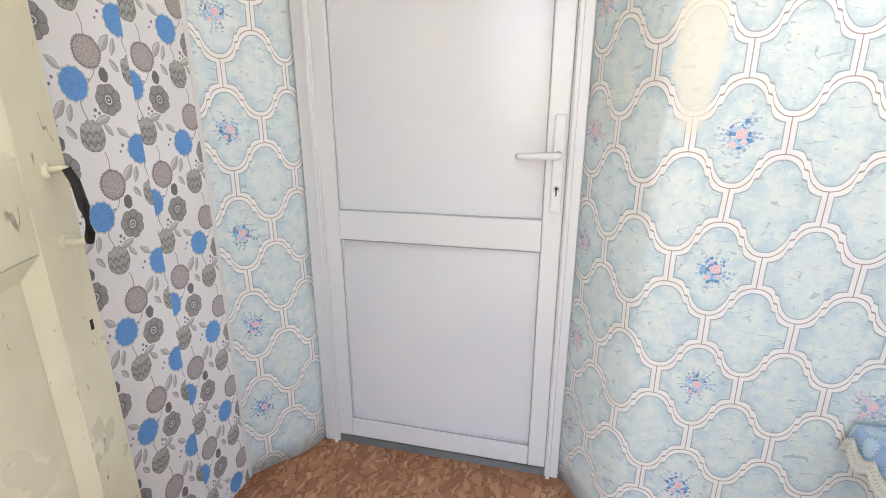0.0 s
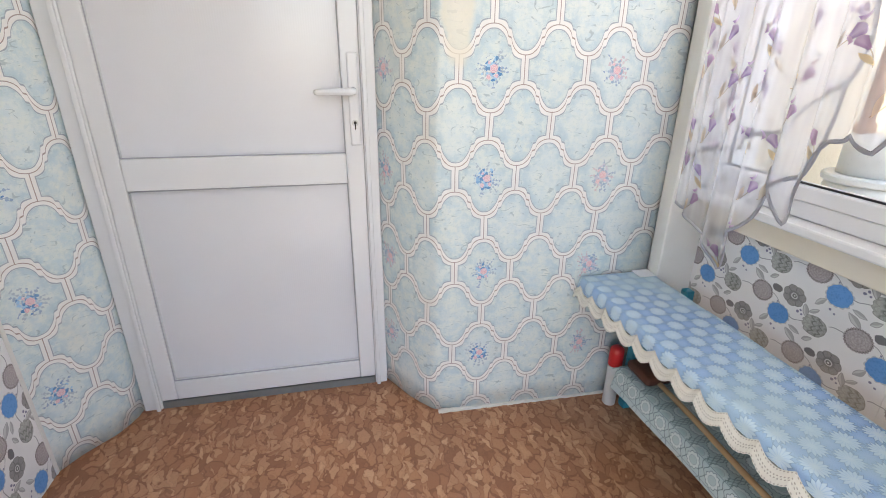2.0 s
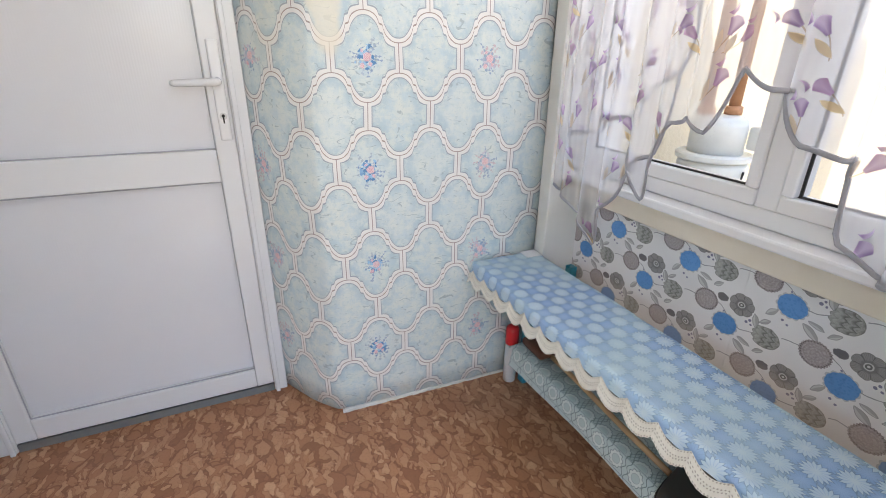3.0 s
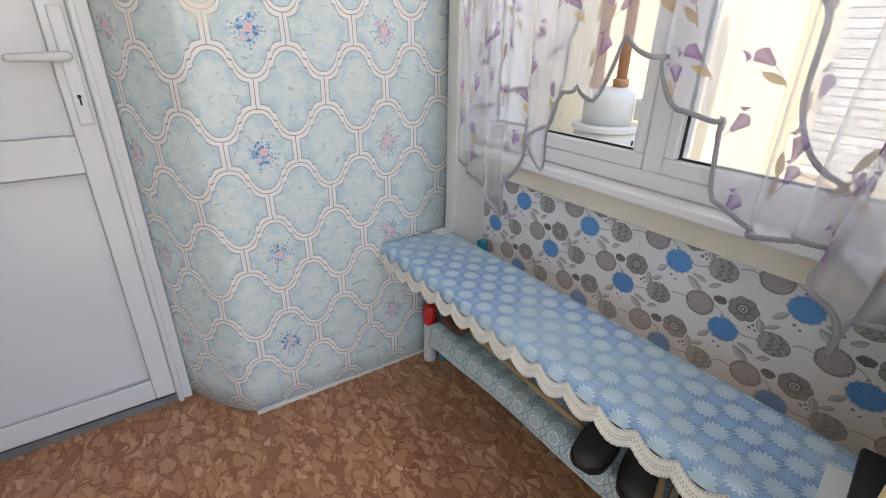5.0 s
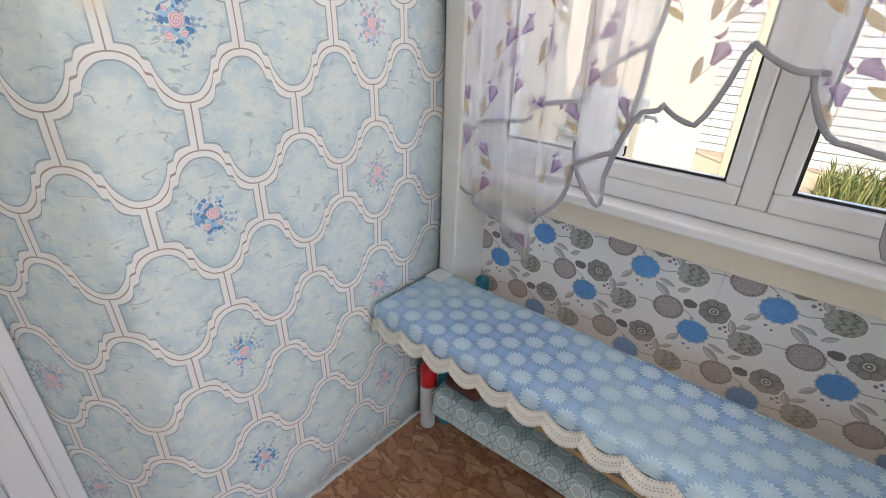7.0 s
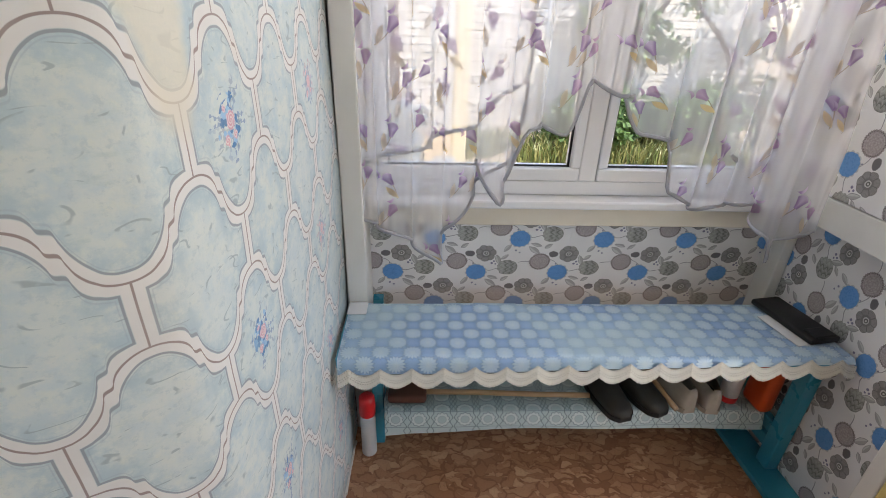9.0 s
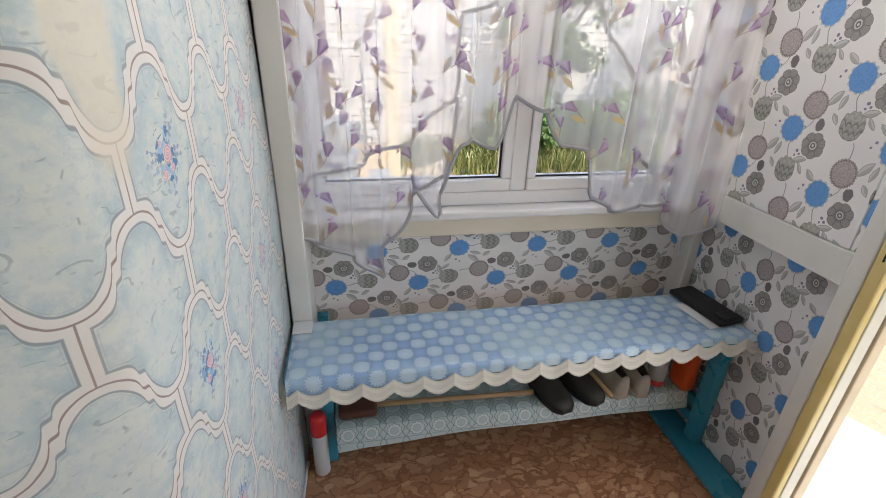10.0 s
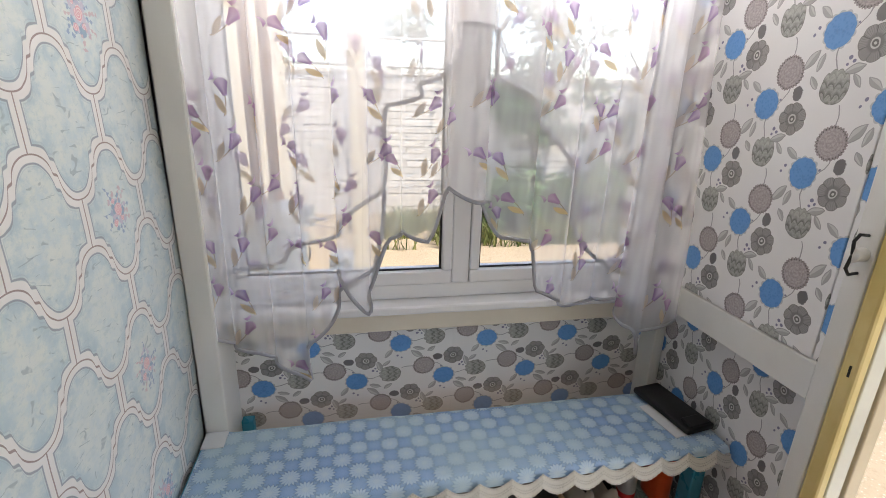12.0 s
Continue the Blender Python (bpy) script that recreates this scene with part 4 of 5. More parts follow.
def shoe(name, label, at, turn, length, width, height, upper, sole, tall=.0):
    """A slip-on: toe along local -x, opening at the heel end."""
    m = pose(*at, 0, 0, turn)
    th = thing(name, at, label, "shoe", "shoes on the shelf")
    def half_width(f):
        return width * .5 * (.80 + .28 * math.sin(math.pi * min(1, f * 1.15)) - .22 * f ** 2) * (1 - max(0, (.12 - f) / .12) ** 2 * .55) * (1 - max(0, (f - .90) / .10) ** 2 * .45)
    n = 22
    bm = bmesh.new()
    rings = []
    for i in range(n + 1):
        f = i / n
        x = -length / 2 + length * f
        hw = half_width(f)
        top = height * (.42 + .58 * min(1, (f / .62)) ** 1.3) * (1 - max(0, (.1 - f) / .1) ** 2 * .5) + tall * max(0, f - .55)
        ring = []
        for k in range(13):
            a = math.pi * k / 12
            ring.append(bm.verts.new(m @ Vector((x, hw * math.cos(a), .012 + top * math.sin(a) ** .7))))
        rings.append(ring)
    for i, (a, b) in enumerate(zip(rings, rings[1:])):
        for k in range(12):
            if i > 11 and i < n - 1 and 3 < k < 8:
                continue                                   # the opening
            bm.faces.new((a[k], a[k + 1], b[k + 1], b[k]))
    bm.faces.new(rings[0])
    bm.faces.new(rings[-1][::-1])
    part("upper", bm, upper, th, smooth=True)
    bm = bmesh.new()
    lo, hi = [], []
    for side in (1, -1):
        rng = range(n + 1) if side == 1 else range(n, -1, -1)
        for i in rng:
            f = i / n
            for lst, z in ((lo, 0.0), (hi, .016)):
                lst.append(bm.verts.new(m @ Vector((-length / 2 + length * f, side * (half_width(f) + .004), z))))
    for i in range(len(lo)):
        j = (i + 1) % len(lo)
        bm.faces.new((lo[i], lo[j], hi[j], hi[i]))
    bm.faces.new(lo[::-1])
    bm.faces.new(hi)
    part("sole", bm, sole, th)
    bm = bmesh.new()
    lathe(bm, [(width * .30, 0), (width * .31, .002)], 0, 0, 18, m @ Matrix.Translation((length * .20, 0, height * .45)) @ Matrix.Diagonal((1.35, 1, 1, 1)))
    part("insole", bm, LINING, th, "dark lining")
    return th

shoe("rubber_shoe", "dark brown rubber slip-on shoe on the shelf", (1.275, .685, .204), 14, .235, .085, .070, SHOE, SOLE)
shoe("rubber_shoe", "dark brown rubber slip-on shoe on the shelf", (1.290, .575, .204), 22, .235, .085, .070, SHOE, SOLE)
shoe("suede_slipper", "worn beige suede slipper lying on the shelf", (1.30, .455, .204), 186, .215, .092, .080, BEIGE, BEIGE)
shoe("suede_slipper", "worn beige suede slipper lying on the shelf", (1.295, .362, .204), 173, .215, .092, .080, BEIGE, BEIGE)

WOOD = Nodes("pale_stick_wood")
_wp = WOOD.obj()
_st = WOOD.n("ShaderNodeMapping")
_st.inputs["Scale"].default_value = (30, 2, 30)
WOOD.put(_st.inputs[0], _wp)
WOOD = WOOD.out(WOOD.mix(WOOD.noise(_st.outputs[0], 4, 4), (.36, .20, .09), (.52, .33, .17)), .5)
bm = bmesh.new()
tube(bm, [(1.285, 1.36, .2125), (1.280, 1.1, .2125), (1.268, .9, .213), (1.262, .735, .2135)], .0085, 10)
solid("wooden_stick", bm, WOOD, "plain pale wooden broom stick lying on the shelf", "stick", smooth=True)
bm = bmesh.new()
tube(bm, [(1.32, .545, .275), (1.26, .515, .245), (1.19, .487, .2215)], .0085, 10)
solid("broom_stick", bm, WOOD, "short wooden handle sticking out between the shoes", "stick", smooth=True)
BROWN = plain("red_brown_leather", (.115, .035, .018), .5, vary=.2)
bm = boxes((1.235, 1.33, 1.255, 1.375, .2045, .236), bevel=.012)
solid("leather_pouch", bm, BROWN, "small red-brown leather pouch on the shelf", "pouch", smooth=True)

jar = thing("white_jar", (1.255, .285, .204), "white plastic jar with a red base on the shelf", "jar")
part("base", lathe(bmesh.new(), [(.026, .204), (.028, .207), (.028, .226)], 1.255, .285), RED, jar, "red base", smooth=True)
part("body", lathe(bmesh.new(), [(.0275, .2265), (.0275, .300), (.024, .308)], 1.255, .285), CAN_WHITE, jar, smooth=True)
part("lid", lathe(bmesh.new(), [(.0255, .3085), (.0255, .328), (.022, .331)], 1.255, .285), CAN_WHITE, jar, smooth=True)
ORANGE = plain("orange_plastic", (.62, .075, .012), .32, vary=.06)
bottle = thing("orange_bottle", (1.235, .19, .204), "flat orange plastic bottle standing by the bench end", "bottle")
bm = boxes((-.044, .044, -.024, .024, 0, .205), bevel=.016)
lean = pose(1.228, .206, .2055, 0, 0, 4)
bmesh.ops.transform(bm, matrix=lean, verts=bm.verts)
part("body", bm, ORANGE, bottle, smooth=True)
part("cap", lathe(bmesh.new(), [(.015, .2055), (.015, .224), (.012, .227)], .0, 0, 18, lean), ORANGE, bottle, smooth=True)

# on the bench
BLACK = plain("black_leatherette", (.008, .008, .009), .5, vary=.3, scale=60)
PAPER = plain("white_paper", (.72, .74, .76), .6)
case = thing("black_case", (1.228, .218, BZ), "black flat leatherette case lying on the bench end", "case")
place = pose(1.236, .200, BZ + .0075, 0, 0, 9)
bm = boxes((-.105, .105, -.048, .048, .002, .020), bevel=.006)
bmesh.ops.transform(bm, matrix=place, verts=bm.verts)
part("body", bm, BLACK, case, smooth=True)
bm = boxes((-.103, -.060, -.034, .034, .0205, .026), bevel=.004)
bmesh.ops.transform(bm, matrix=place, verts=bm.verts)
part("strap", bm, BLACK, case)
bm = boxes((-.100, .040, .025, .080, 0, .0018))
bmesh.ops.transform(bm, matrix=place, verts=bm.verts)
solid("paper_sheet", bm, PAPER, "white paper sheet under the black case", "paper")
solid("paper_scrap", boxes((1.27, 1.331, 1.43, 1.484, BZ + .0075, BZ + .0095)), PAPER, "folded white paper by the corner post", "paper")

# rough white paint line where the house wall meets the floor
bm = bmesh.new()
for i in range(60):
    x = .60 + .66 * i / 59
    y = 1.514 - .018 * (x - .6) / .7
    box(bm, x, x + .0119, y - .012 - .004 * noise.noise((x * 40, 0, 0)), y, 0.0, .009 + .006 * abs(noise.noise((x * 30, 5, 0))))
solid("baseboard", bm, WHITE_PAINT, "rough white painted seam along the floor", "trim", "structure")
# ---- curtain ----
def organza():
    """Sheer white organza printed with scattered violet calla lilies and ochre leaves."""
    g = Nodes("printed_organza")
    uv = g.uv()
    u, v, _ = g.split(uv)
    ink, col = 0.0, None
    c = (.97, .96, .985)
    total = None
    for k, (cw, ch, ou, ov, size) in enumerate(((.135, .118, 0, 0, 1.30), (.150, .134, .060, .060, 1.15))):
        a, b = g.div(g.add(u, ou + 10), cw), g.div(g.add(v, ov + 10), ch)
        ia, ib = g.m("FLOOR", a), g.m("FLOOR", b)
        wn_ = g.n("ShaderNodeTexWhiteNoise", noise_dimensions="2D")
        g.put(wn_.inputs["Vector"], g.xyz(ia, ib))
        r1, r2, r3 = g.split(wn_.outputs["Color"])
        x = g.mul(g.sub(g.sub(a, ia), g.add(.32, g.mul(r1, .36))), cw / size)
        y = g.mul(g.sub(g.sub(b, ib), g.add(.32, g.mul(r2, .36))), ch / size)
        ang = g.mul(g.sub(r3, .5), 1.9)
        ca, sa = g.m("COSINE", ang), g.m("SINE", ang)
        p = g.add(g.mul(x, ca), g.mul(y, sa))
        q = g.sub(g.mul(y, ca), g.mul(x, sa))
        # trumpet flower: narrow throat, flared slanting mouth with a curled tip
        t = g.div(g.add(q, .004), .032)
        w = g.add(.0034, g.mul(g.m("POWER", g.m("MAXIMUM", t, 0.0), 1.3), .0125))
        lip = g.sub(g.m("ABSOLUTE", g.sub(p, g.mul(t, .003))), w)
        mouth = g.sub(q, g.sub(g.add(.0255, g.mul(p, .30)), g.mul(g.mul(p, p), 62.0)))
        bell = g.mul(g.step(lip, -.0008, .0006, 1, 0), g.mul(g.step(t, 0.0, .05), g.step(mouth, -.0006, .0006, 1, 0)))
        tip_q = g.div(g.sub(q, .0330), .010)
        tip = g.sub(g.m("ABSOLUTE", g.sub(p, g.add(.0125, g.mul(g.mul(tip_q, tip_q), .004)))), g.mul(g.sub(1.0, tip_q), .0022))
        bell = g.m("MAXIMUM", bell, g.mul(g.step(tip, -.0006, .0006, 1, 0), g.step(g.m("ABSOLUTE", tip_q), .95, 1.0, 1, 0)))
        stem = g.mul(g.step(g.m("ABSOLUTE", g.sub(p, g.mul(g.mul(q, q), 7.0))), .0006, .0013, 1, 0), g.mul(g.step(q, -.036, -.034), g.step(q, 0, .002, 1, 0)))
        lq = g.div(g.add(q, .016), .018)
        lc = g.sub(p, g.add(.010, g.mul(g.sub(lq, 0.0), .005)))
        leaf_e = g.sub(g.m("ABSOLUTE", lc), g.mul(g.sub(1.0, g.mul(lq, lq)), .0062))
        lf = g.mul(g.step(leaf_e, -.0008, .0006, 1, 0), g.step(g.m("ABSOLUTE", lq), .97, 1.0, 1, 0))
        keep = g.m("GREATER_THAN", g.m("FRACT", g.mul(r1, 7.3)), .28 if k == 0 else .5)
        bell, stem, lf = (g.mul(s, keep) for s in (bell, stem, lf))
        shade = g.step(lip, -.010, 0.0)
        purple = g.mix(shade, (.50, .40, .55), (.27, .18, .33))
        purple = g.mix(g.step(r2, .4, .8, 0, .6), purple, (.36, .22, .33))
        c = g.mix(stem, c, (.45, .36, .30))
        c = g.mix(lf, c, g.mix(r3, (.56, .42, .24), (.48, .42, .38)))
        c = g.mix(bell, c, purple)
        cov = g.m("MAXIMUM", g.m("MAXIMUM", bell, lf), g.mul(stem, .7))
        total = cov if total is None else g.m("MAXIMUM", total, cov)
    weave = g.step(g.noise(g.xyz(g.mul(u, 12.0), g.mul(v, 1.5)), 3, 1), .3, .7, .33, .38)
    alpha = g.m("MAXIMUM", weave, g.mul(total, .88))
    t = g.t
    dif, trl, mx, tr, fin = (t.nodes.new(n) for n in ("ShaderNodeBsdfDiffuse", "ShaderNodeBsdfTranslucent", "ShaderNodeMixShader", "ShaderNodeBsdfTransparent", "ShaderNodeMixShader"))
    g.put(dif.inputs[0], c)
    g.put(trl.inputs[0], c)
    mx.inputs[0].default_value = .7
    t.links.new(dif.outputs[0], mx.inputs[1])
    t.links.new(trl.outputs[0], mx.inputs[2])
    g.put(fin.inputs[0], alpha)
    t.links.new(tr.outputs[0], fin.inputs[1])
    t.links.new(mx.outputs[0], fin.inputs[2])
    out = [n for n in t.nodes if n.type == "OUTPUT_MATERIAL"][0]
    t.links.new(fin.outputs[0], out.inputs[0])
    return g.mat


ORGANZA = organza()
BINDING = plain("grey_satin_binding", (.36, .36, .40), .4, vary=.1)
curtain = thing("curtain", (1.36, .8, .65), "sheer white organza curtain with violet lilies and grey binding", "curtain")
ROD_Z = 1.985


def hem_height(points, y):
    pts = sorted(points)
    if y <= pts[0][0]:
        return pts[0][1]
    for (a, za), (b, zb) in zip(pts, pts[1:]):
        if y <= b:
            f = (y - a) / (b - a)
            f = f * f * (3 - 2 * f) * .5 + f * .5
            return za + (zb - za) * f
    return pts[-1][1]


def sheet(hem, xb, seed, amp=.012, freq=58.0):
    """One gathered length: folds deepen downwards, the lower edge follows hem and is bound in grey."""
    y0, y1 = min(p[0] for p in hem), max(p[0] for p in hem)
    n = int((y1 - y0) / .006)
    bm = bmesh.new()
    lay = bm.loops.layers.uv.new("uv")
    cols, edge, run = [], [], seed * 1.7
    prev = None
    for i in range(n + 1):
        y = y0 + (y1 - y0) * i / n
        zh = hem_height(hem, y)
        ph = freq * y + seed * 2.1 + 1.6 * math.sin(y * 9 + seed)
        fold = math.sin(ph) + .45 * math.sin(ph * 1.9 + seed)
        col = []
        for k in range(25):
            z = ROD_Z + (zh - ROD_Z) * k / 24
            f = (ROD_Z - z) / 1.3
            a = amp * (.40 + .55 * f)
            w = min(1, max(0, (.55 - y) / .3))
            w = w * w * (3 - 2 * w) * f * f
            col.append(Vector((xb + a * fold - .11 * w, y + .08 * w + 1.12 / freq * (.55 + .45 * min(1, f * 2)) * math.cos(ph) + .006 * math.sin(ph * .37), z)))
        if prev is not None:
            run += math.dist((prev.x, prev.y), (col[12].x, col[12].y))
        prev = col[12]
        cols.append([(bm.verts.new(p), (run, p.z + seed * .37)) for p in col])
        edge.append(col[-1].copy())
    for a, b in zip(cols, cols[1:]):
        for k in range(24):
            f = bm.faces.new((a[k][0], b[k][0], b[k + 1][0], a[k + 1][0]))
            for lp, q in zip(f.loops, (a[k][1], b[k][1], b[k + 1][1], a[k + 1][1])):
                lp[lay].uv = q
    ob = part("sheet", bm, ORGANZA, curtain, smooth=True)
    bm = bmesh.new()
    tube(bm, edge, .0052, 6, .35, (1, 0, 0))
    part("binding", bm, BINDING, ob, "grey satin edge binding", smooth=True)


sheet([(1.485, .80), (1.385, .757), (1.29, .70), (1.235, .635), (1.19, .757), (1.13, .875), (1.066, .943), (1.045, 1.05), (1.028, 1.15)], 1.352, 1, .010, 62)
sheet([(1.13, .95), (1.083, .823), (1.038, .894), (1.01, 1.03), (.96, 1.045), (.918, 1.02), (.887, 1.14), (.851, 1.154), (.80, 1.118), (.73, 1.119)], 1.346, 2, .009, 70)
sheet([(.76, 1.115), (.713, 1.024), (.66, 1.010), (.635, 1.021), (.61, .98), (.595, .87), (.55, .835), (.503, .821), (.43, .85), (.365, .858), (.30, .785), (.262, .705), (.24, .77), (.205, .79), (.172, .795)], 1.350, 3, .010, 60)
sheet([(1.48, .92), (1.30, .97), (1.16, 1.03), (1.116, 1.045), (1.05, 1.14), (1.012, 1.284), (.995, 1.345), (.891, 1.401), (.813, 1.526)], 1.366, 4, .010, 54)
sheet([(.813, 1.53), (.745, 1.518), (.733, 1.419), (.644, 1.351), (.519, 1.182), (.498, 1.066), (.425, .957), (.33, .86), (.273, .80), (.185, .81)], 1.366, 5, .010, 57)
bm = bmesh.new()
tube(bm, [(1.358, .104, ROD_Z + .004), (1.358, .8, ROD_Z + .001), (1.358, 1.431, ROD_Z + .004)], .005, 8)
part("rod", bm, CHROME, curtain, "thin curtain wire", smooth=True)

# ---- yard ----
def earth():
    g = Nodes("dry_yard_earth")
    p = g.obj()
    c = g.mix(g.noise(p, 1.4, 4), (.28, .225, .15), (.42, .345, .245))
    c = g.mix(g.step(g.noise(p, 16, 5, .7), .55, .7, 0, .55), c, (.24, .19, .12))
    c = g.mix(g.step(g.voronoi(p, 45)["Distance"], .1, .3, .5, 0), c, (.62, .56, .46))
    g.bump(g.noise(p, 30, 5), .6, .02)
    return g.out(c, .95)


def concrete(name, tone):
    g = Nodes(name)
    p = g.obj()
    c = g.mix(g.noise(p, 3, 5), tuple(k * .86 for k in tone), tone)
    c = g.mix(g.step(g.noise(p, 24, 4), .6, .75, 0, .4), c, tuple(k * .6 for k in tone))
    g.bump(g.noise(p, 60, 4), .3, .01)
    return g.out(c, .85)


GROUND_Z = -.30
EARTH, SLAB = earth(), concrete("pale_concrete", (.68, .66, .60))
STUCCO = concrete("cream_stucco", (.72, .64, .48))
solid("ground", boxes((-80, 80, -80, 80, -.8, GROUND_Z)), EARTH, "dry sunlit yard earth with litter", "ground", "structure")
# unseen roof; its south overhang is added to stop sun entering the doorway
solid("roof", boxes((-1.1, 1.85, -1.0, 2.2, 2.37, 2.42)), PLASTER, "unseen flat porch roof, overhang added to keep sun off the floor", "roof", "structure")
solid("foundation", boxes((-.75, 1.62, 0.075, 2.0, GROUND_Z, -.101)), SLAB, "concrete base under the porch", "foundation", "structure")
bm = bmesh.new()
rim = [(-.6, -.02), (1.9, -.02), (1.86, -.55), (1.62, -.80), (1.34, -.92), (1.16, -1.0), (.7, -1.12), (.1, -1.05), (-.6, -1.1)]
lo = [bm.verts.new((x, y, GROUND_Z + .001)) for x, y in rim]
hi = [bm.verts.new((x, y, GROUND_Z + .035)) for x, y in rim]
bm.faces.new(hi)
for i in range(len(rim)):
    j = (i + 1) % len(rim)
    bm.faces.new((lo[i], lo[j], hi[j], hi[i]))
solid("pavement", bm, SLAB, "bright worn concrete slab before the doorway", "pavement", "structure")
solid("doorstep", boxes((-.1, .82, -.34, .07, GROUND_Z + .036, -.10), bevel=.01), SLAB, "concrete doorstep outside the doorway", "step")
BLUE_PLASTIC = plain("blue_plastic", (.04, .22, .62), .35)
bm = boxes((1.967, 2.052, -2.05, -1.94, GROUND_Z + .002, GROUND_Z + .05), bevel=.008)
solid("blue_tub", bm, BLUE_PLASTIC, "small blue plastic tub on the yard ground", "tub")

# house wall going on along the yard, with tank and flue pipes
house = thing("house", (3.4, 1.9, GROUND_Z), "cream stuccoed house wall along the yard", "house")
part("wall", boxes((1.63, 5.3, 1.72, 4.0, GROUND_Z, 2.7)), STUCCO, house)
part("roof", boxes((1.9, 5.6, 1.45, 4.2, 2.705, 2.80)), SLAB, house)
TERRACOTTA = plain("terracotta_pipe", (.50, .25, .13), .6, vary=.15)
TANK = plain("white_enamel", (.74, .75, .72), .35, vary=.06)
tx, ty = 2.06, 1.40
tank = thing("boiler_tank", (tx, ty, GROUND_Z), "white enamelled tank with terracotta flue pipes", "tank")
part("drum", lathe(bmesh.new(), [(.122, GROUND_Z), (.122, .800), (.118, .812), (.108, .818)], tx, ty, 32), TANK, tank, smooth=True)
part("rim", lathe(bmesh.new(), [(.129, .8185), (.133, .824), (.133, .838), (.127, .844)], tx, ty, 32), TANK, tank)
part("upper_drum", lathe(bmesh.new(), [(.096, .8445), (.096, .945), (.092, .962), (.078, .975), (.050, .981)], tx, ty, 32), TANK, tank, smooth=True)
for k, (px, py, base) in enumerate(((tx + .035, ty - .015, .982), (tx - .045, ty + .035, .981))):
    part("collar", lathe(bmesh.new(), [(.030, base), (.030, base + .026), (.024, base + .030)], px, py, 20), TERRACOTTA, tank, smooth=True)
    part("flue_pipe", lathe(bmesh.new(), [(.020, base + .031), (.020, 2.25)], px, py, 20), TERRACOTTA, tank, "terracotta flue pipe", smooth=True)
tap_box = part("tap_box", boxes((tx + .045, tx + .105, ty - .150, ty - .085, .862, .945), bevel=.008), TANK, tank)
bm = bmesh.new()
tube(bm, [(tx + .075, ty - .150, .885), (tx + .075, ty - .185, .885), (tx + .075, ty - .195, .872)], .007, 8)
part("tap", bm, CHROME, tap_box, "small steel tap", smooth=True)
bm = bmesh.new()
tube(bm, [(tx - .02, ty - .126, .74), (tx + .0, ty - .132, .765), (tx + .01, ty - .128, .79)], .004, 6)
part("hook", bm, IRON, tank, "dark wire hook")
POST_CREAM = paint("cream_post_paint", (.78, .70, .50), .5, .05, 4)
solid("yard_post", boxes((2.86, 2.94, 1.02, 1.10, GROUND_Z, 2.6), bevel=.006), POST_CREAM, "square cream painted post in the yard", "post")
solid("white_block", boxes((2.42, 2.58, 1.10, 1.22, GROUND_Z, .62), bevel=.012), TANK, "white enamelled box standing outside the window", "box")

# grape trellis of thin steel pipe
GALV = plain("galvanised_pipe", (.42, .44, .46), .45, .7, .1)
trellis = thing("pipe_trellis", (6.2, .8, GROUND_Z), "thin galvanised pipe frame over the yard", "pipe frame")
for y in (2.3, 1.15, -.2):
    bm = bmesh.new()
    tube(bm, [(6.2, y, GROUND_Z), (6.2, y, 1.0), (6.2, y, 2.05)], .022, 8)
    part("upright", bm, GALV, trellis, smooth=True)
for z in (1.75, 2.06):
    bm = bmesh.new()
    tube(bm, [(6.2, 2.6, z), (6.2, 1, z - .01), (6.2, -.8, z)], .016, 8)
    part("cross_pipe", bm, GALV, trellis, smooth=True)

# foliage
def leaf_material(name, dark, light):
    g = Nodes(name)
    rnd = g.n("ShaderNodeNewGeometry").outputs["Random Per Island"]
    c = g.mix(rnd, dark, light)
    return g.out(c, .5, 0, Transmission_Weight=0.0, Subsurface_Weight=0.0)


LEAF = leaf_material("bush_leaf", (.030, .075, .020), (.10, .19, .045))
GRASS = leaf_material("grass_blade", (.06, .11, .025), (.24, .23, .08))
BARK = plain("bark", (.11, .075, .045), .9, vary=.3, scale=25)
rng = random.Random(5)


def leaf_cloud(verts, faces, cx, cy, cz, rx, ry, rz, count, size):
    for _ in range(count):
        while True:
            p = Vector((rng.uniform(-1, 1), rng.uniform(-1, 1), rng.uniform(-1, 1)))
            if .35 < p.length < 1:
                break
        p = Vector((cx + p.x * rx, cy + p.y * ry, cz + p.z * rz))
        d = Vector((rng.gauss(0, 1), rng.gauss(0, 1), rng.gauss(0, .7))).normalized()
        s = d.orthogonal().normalized()
        ln, wd = size * rng.uniform(.7, 1.3), size * rng.uniform(.28, .45)
        up = d.cross(s) * ln * .12
        b = len(verts)
        verts += [p, p + d * ln * .45 + s * wd + up, p + d * ln, p + d * ln * .45 - s * wd + up]
        faces.append((b, b + 1, b + 2, b + 3))


def raw_part(name, verts, faces, material, parent, label=""):
    me = bpy.data.meshes.new(name)
    me.from_pydata([tuple(v) for v in verts], [], faces)
    me.materials.append(material)
    ob = new(name, me)
    if parent is not None:
        ob.parent = parent
        ob.matrix_parent_inverse = Matrix.Translation(-parent.location)
    if label:
        ob["label"] = label
    return ob


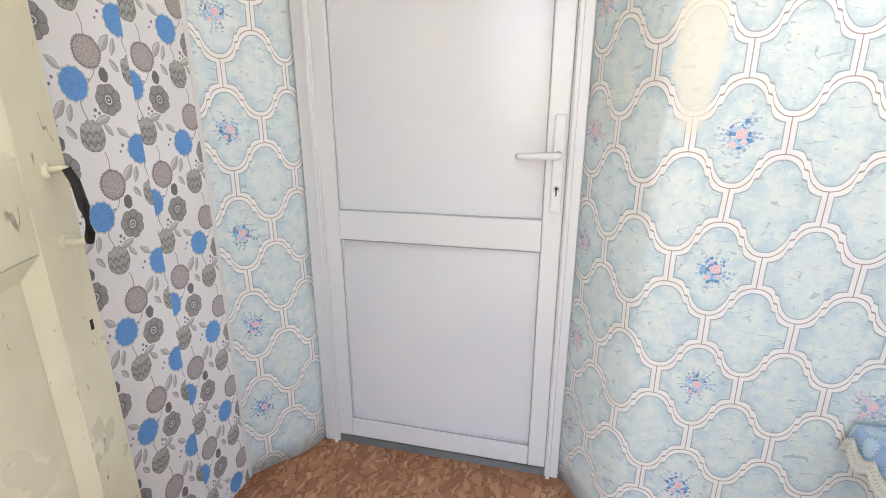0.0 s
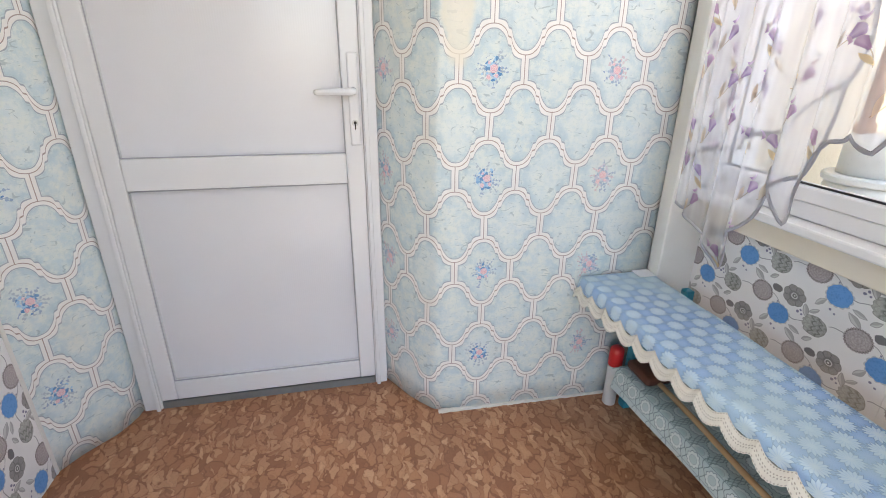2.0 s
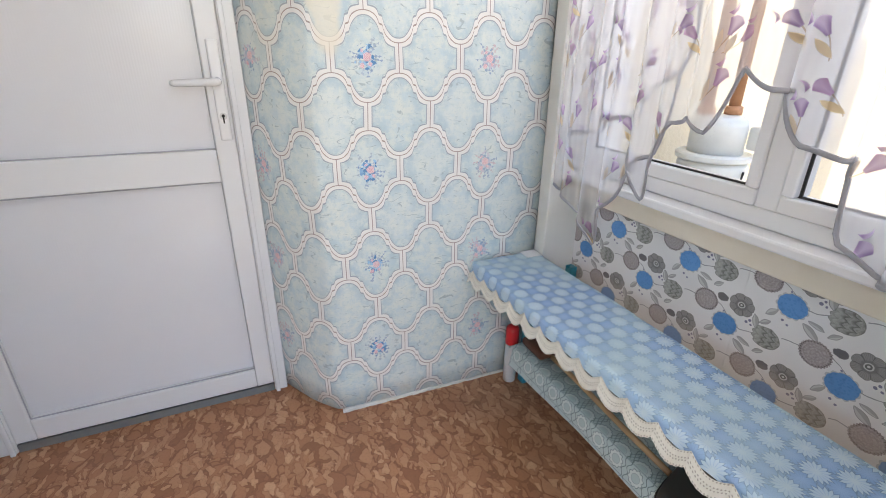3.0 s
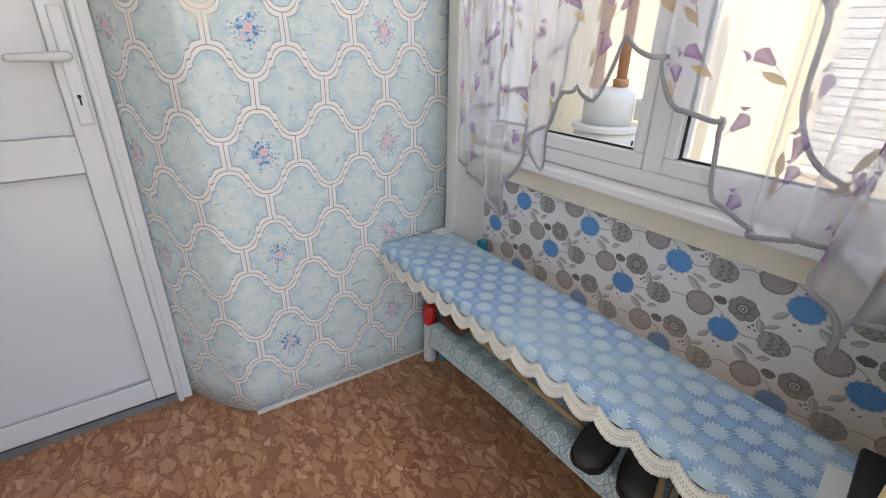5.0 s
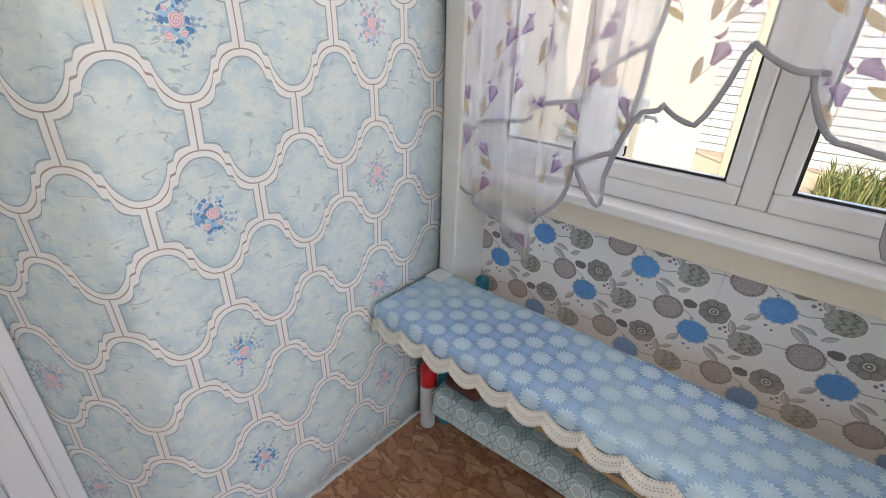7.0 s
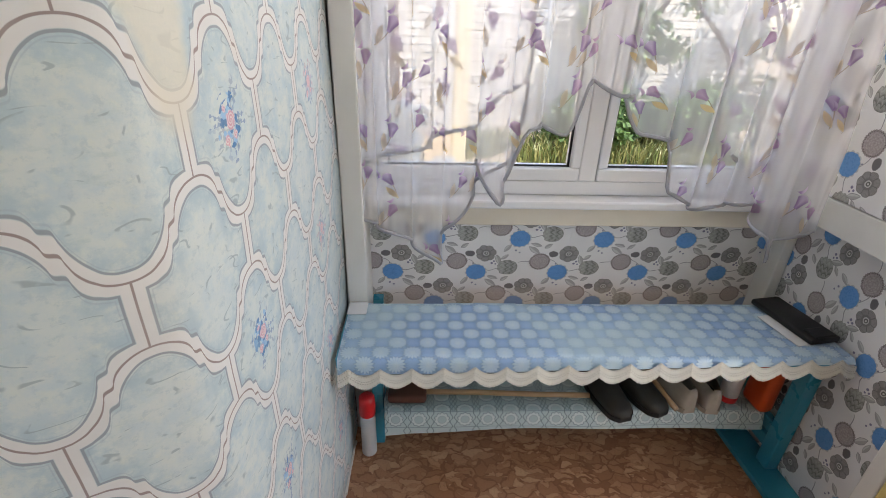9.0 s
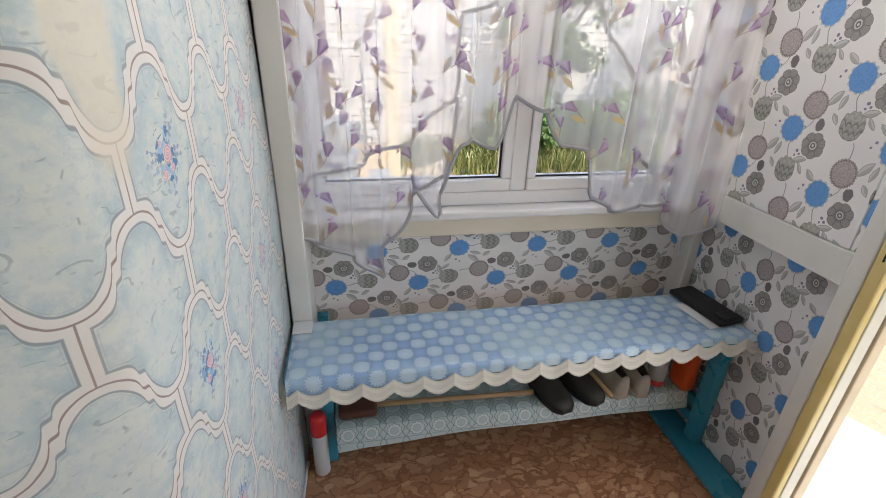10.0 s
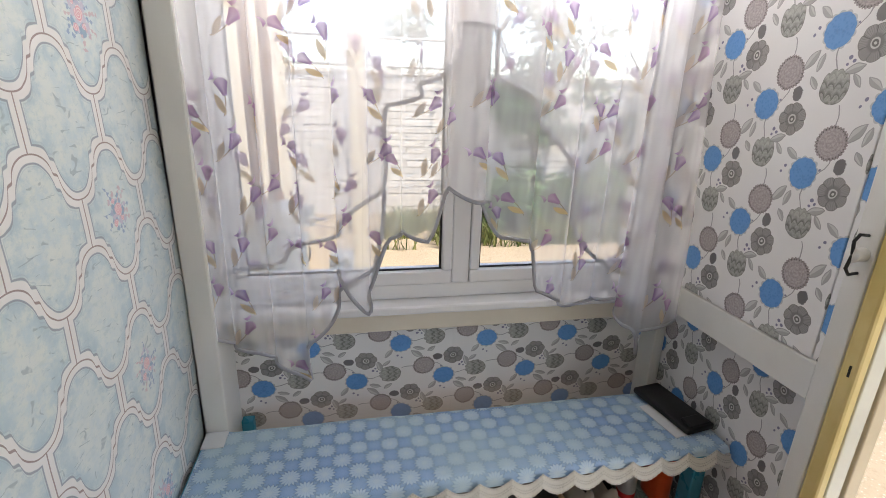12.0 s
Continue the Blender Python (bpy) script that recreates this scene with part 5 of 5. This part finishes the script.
def tree(x, y, height, spread, blobs, label, name="fruit_tree", category="tree"):
    th = thing(name, (x, y, GROUND_Z), label, category)
    bm = bmesh.new()
    h = height * .45
    tube(bm, [(x, y, GROUND_Z), (x + .03, y + .02, GROUND_Z + h * .5), (x, y + .05, GROUND_Z + h)], [.07, .055, .045], 10)
    for i in range(6):
        a = i * 1.05 + x
        tube(bm, [(x, y + .04, GROUND_Z + h * (.6 + .06 * i)), (x + .35 * spread * math.cos(a), y + .35 * spread * math.sin(a), GROUND_Z + h * 1.25), (x + .7 * spread * math.cos(a), y + .7 * spread * math.sin(a), GROUND_Z + h * 1.7)], [.035, .022, .010], 7)
    part("trunk", bm, BARK, th, smooth=True)
    verts, faces = [], []
    for i in range(blobs):
        a, r = rng.uniform(0, 6.28), spread * rng.uniform(.1, .9)
        cz = GROUND_Z + height * rng.uniform(.35, .95)
        s = spread * rng.uniform(.22, .42)
        leaf_cloud(verts, faces, x + r * math.cos(a), y + r * math.sin(a), cz, s, s, s * .7, 170, .085)
    raw_part("crown", verts, faces, LEAF, th)


tree(6.9, -1.6, 3.4, 1.1, 22, "leafy green fruit tree beyond the grass")
tree(6.5, -3.6, 3.2, 1.2, 22, "leafy green fruit tree beyond the grass")
tree(8.6, .2, 3.0, 1.0, 14, "leafy green fruit tree behind the brick wall")
for x, y, r in ((6.1, -.75, .42), (6.3, -1.5, .5), (6.0, -2.3, .5), (6.2, -3.2, .55)):
    b = thing("green_bush", (x, y, GROUND_Z), "low dense green garden bush in the shade", "bush", "garden bushes")
    verts, faces = [], []
    for i in range(7):
        leaf_cloud(verts, faces, x + rng.uniform(-.3, .3), y + rng.uniform(-.35, .35), GROUND_Z + r * rng.uniform(.5, 1.5), r * .6, r * .6, r * .5, 200, .075)
    raw_part("foliage", verts, faces, LEAF, b)
    bm = bmesh.new()
    for i in range(4):
        tube(bm, [(x + .03 * i, y, GROUND_Z), (x + rng.uniform(-.2, .2), y + rng.uniform(-.2, .2), GROUND_Z + r * 1.2)], [.015, .006], 6)
    part("stems", bm, BARK, b)
verts, faces = [], []
for _ in range(5200):
    x, y = rng.uniform(5.35, 6.6), rng.uniform(-3.6, .75)
    if noise.noise((x * 1.7, y * 1.7, 0)) < -.25:
        continue
    a, h, w = rng.uniform(0, 6.28), rng.uniform(.10, .34), rng.uniform(.006, .012)
    s = Vector((math.cos(a), math.sin(a), 0))
    bend = Vector((rng.uniform(-.12, .12), rng.uniform(-.12, .12), 0))
    p = Vector((x, y, GROUND_Z))
    b = len(verts)
    verts += [p - s * w, p + s * w, p + s * w * .7 + bend * .5 + Vector((0, 0, h * .7)), p - s * w * .7 + bend * .5 + Vector((0, 0, h * .7)), p + bend * 1.3 + Vector((0, 0, h))]
    faces += [(b, b + 1, b + 2, b + 3), (b + 3, b + 2, b + 4)]
tagged(raw_part("grass", verts, faces, GRASS, None), "tall uneven yellow-green grass tufts", "grass", kind="stuff")

# flower bed far out past the doorway
FLOWER_RED = plain("red_petals", (.38, .02, .06), .6, vary=.2)
bed = thing("flower_bed", (3.6, -5.0, GROUND_Z), "small flower bed with red blooms in the yard", "flower bed")
verts, faces = [], []
leaf_cloud(verts, faces, 3.8, -5.3, GROUND_Z + .25, .9, .5, .25, 700, .07)
raw_part("foliage", verts, faces, LEAF, bed)
verts, faces = [], []
leaf_cloud(verts, faces, 3.5, -4.9, GROUND_Z + .14, .8, .35, .12, 300, .06)
raw_part("blooms", verts, faces, FLOWER_RED, bed)["kind"] = "stuff"

# neighbour's brick outbuilding
def brick_material():
    g = Nodes("white_silicate_brick")
    rnd = g.n("ShaderNodeObjectInfo").outputs["Random"]
    p = g.obj()
    c = g.mix(rnd, (.58, .57, .54), (.74, .73, .70))
    c = g.mix(g.step(g.noise(p, 40, 4), .55, .75, 0, .4), c, (.45, .44, .41))
    return g.out(c, .9)


BRICK, MORTAR = brick_material(), concrete("grey_mortar", (.40, .39, .37))
wall = tagged(thing("brick_wall", (7.3, .5, GROUND_Z), "white silicate brick wall of a low outbuilding", "wall"), kind="structure")
WALL_X, ROWS_N = 7.25, 20
part("mortar_core", boxes((WALL_X + .004, WALL_X + .25, -3.6, 4.2, GROUND_Z, GROUND_Z + ROWS_N * .1)), MORTAR, wall)
part("coping", boxes((WALL_X - .05, WALL_X + .32, -3.65, 4.25, GROUND_Z + ROWS_N * .1 + .001, GROUND_Z + ROWS_N * .1 + .06), bevel=.008), SLAB, wall)
brick_me = finish(boxes((-.012, .008, -.1225, .1225, -.044, .044), bevel=.004), "brick", BRICK)
rest_v, rest_f, laid = [], [], 0
for r in range(ROWS_N):
    z = GROUND_Z + .05 + r * .1
    for k in range(31):
        y = -3.45 + k * .25 + (.125 if r % 2 else 0)
        if y > 4.05:
            continue
        if -1.3 < y < 2.5 and z > .0 and laid < 300:
            b = new("brick", brick_me)
            b.parent = wall
            b.location = (WALL_X - 7.3 + rng.uniform(-.002, .002), y - .5, z - GROUND_Z)
            laid += 1
        else:
            n0 = len(rest_v)
            for dx in (-.012, .008):
                rest_v += [(WALL_X + dx, y - .1225, z - .044), (WALL_X + dx, y + .1225, z - .044), (WALL_X + dx, y + .1225, z + .044), (WALL_X + dx, y - .1225, z + .044)]
            rest_f += [(n0, n0 + 1, n0 + 2, n0 + 3), (n0, n0 + 4, n0 + 5, n0 + 1), (n0 + 1, n0 + 5, n0 + 6, n0 + 2), (n0 + 2, n0 + 6, n0 + 7, n0 + 3), (n0 + 3, n0 + 7, n0 + 4, n0)]
tagged(raw_part("brick_courses", rest_v, rest_f, BRICK, wall), kind="stuff")
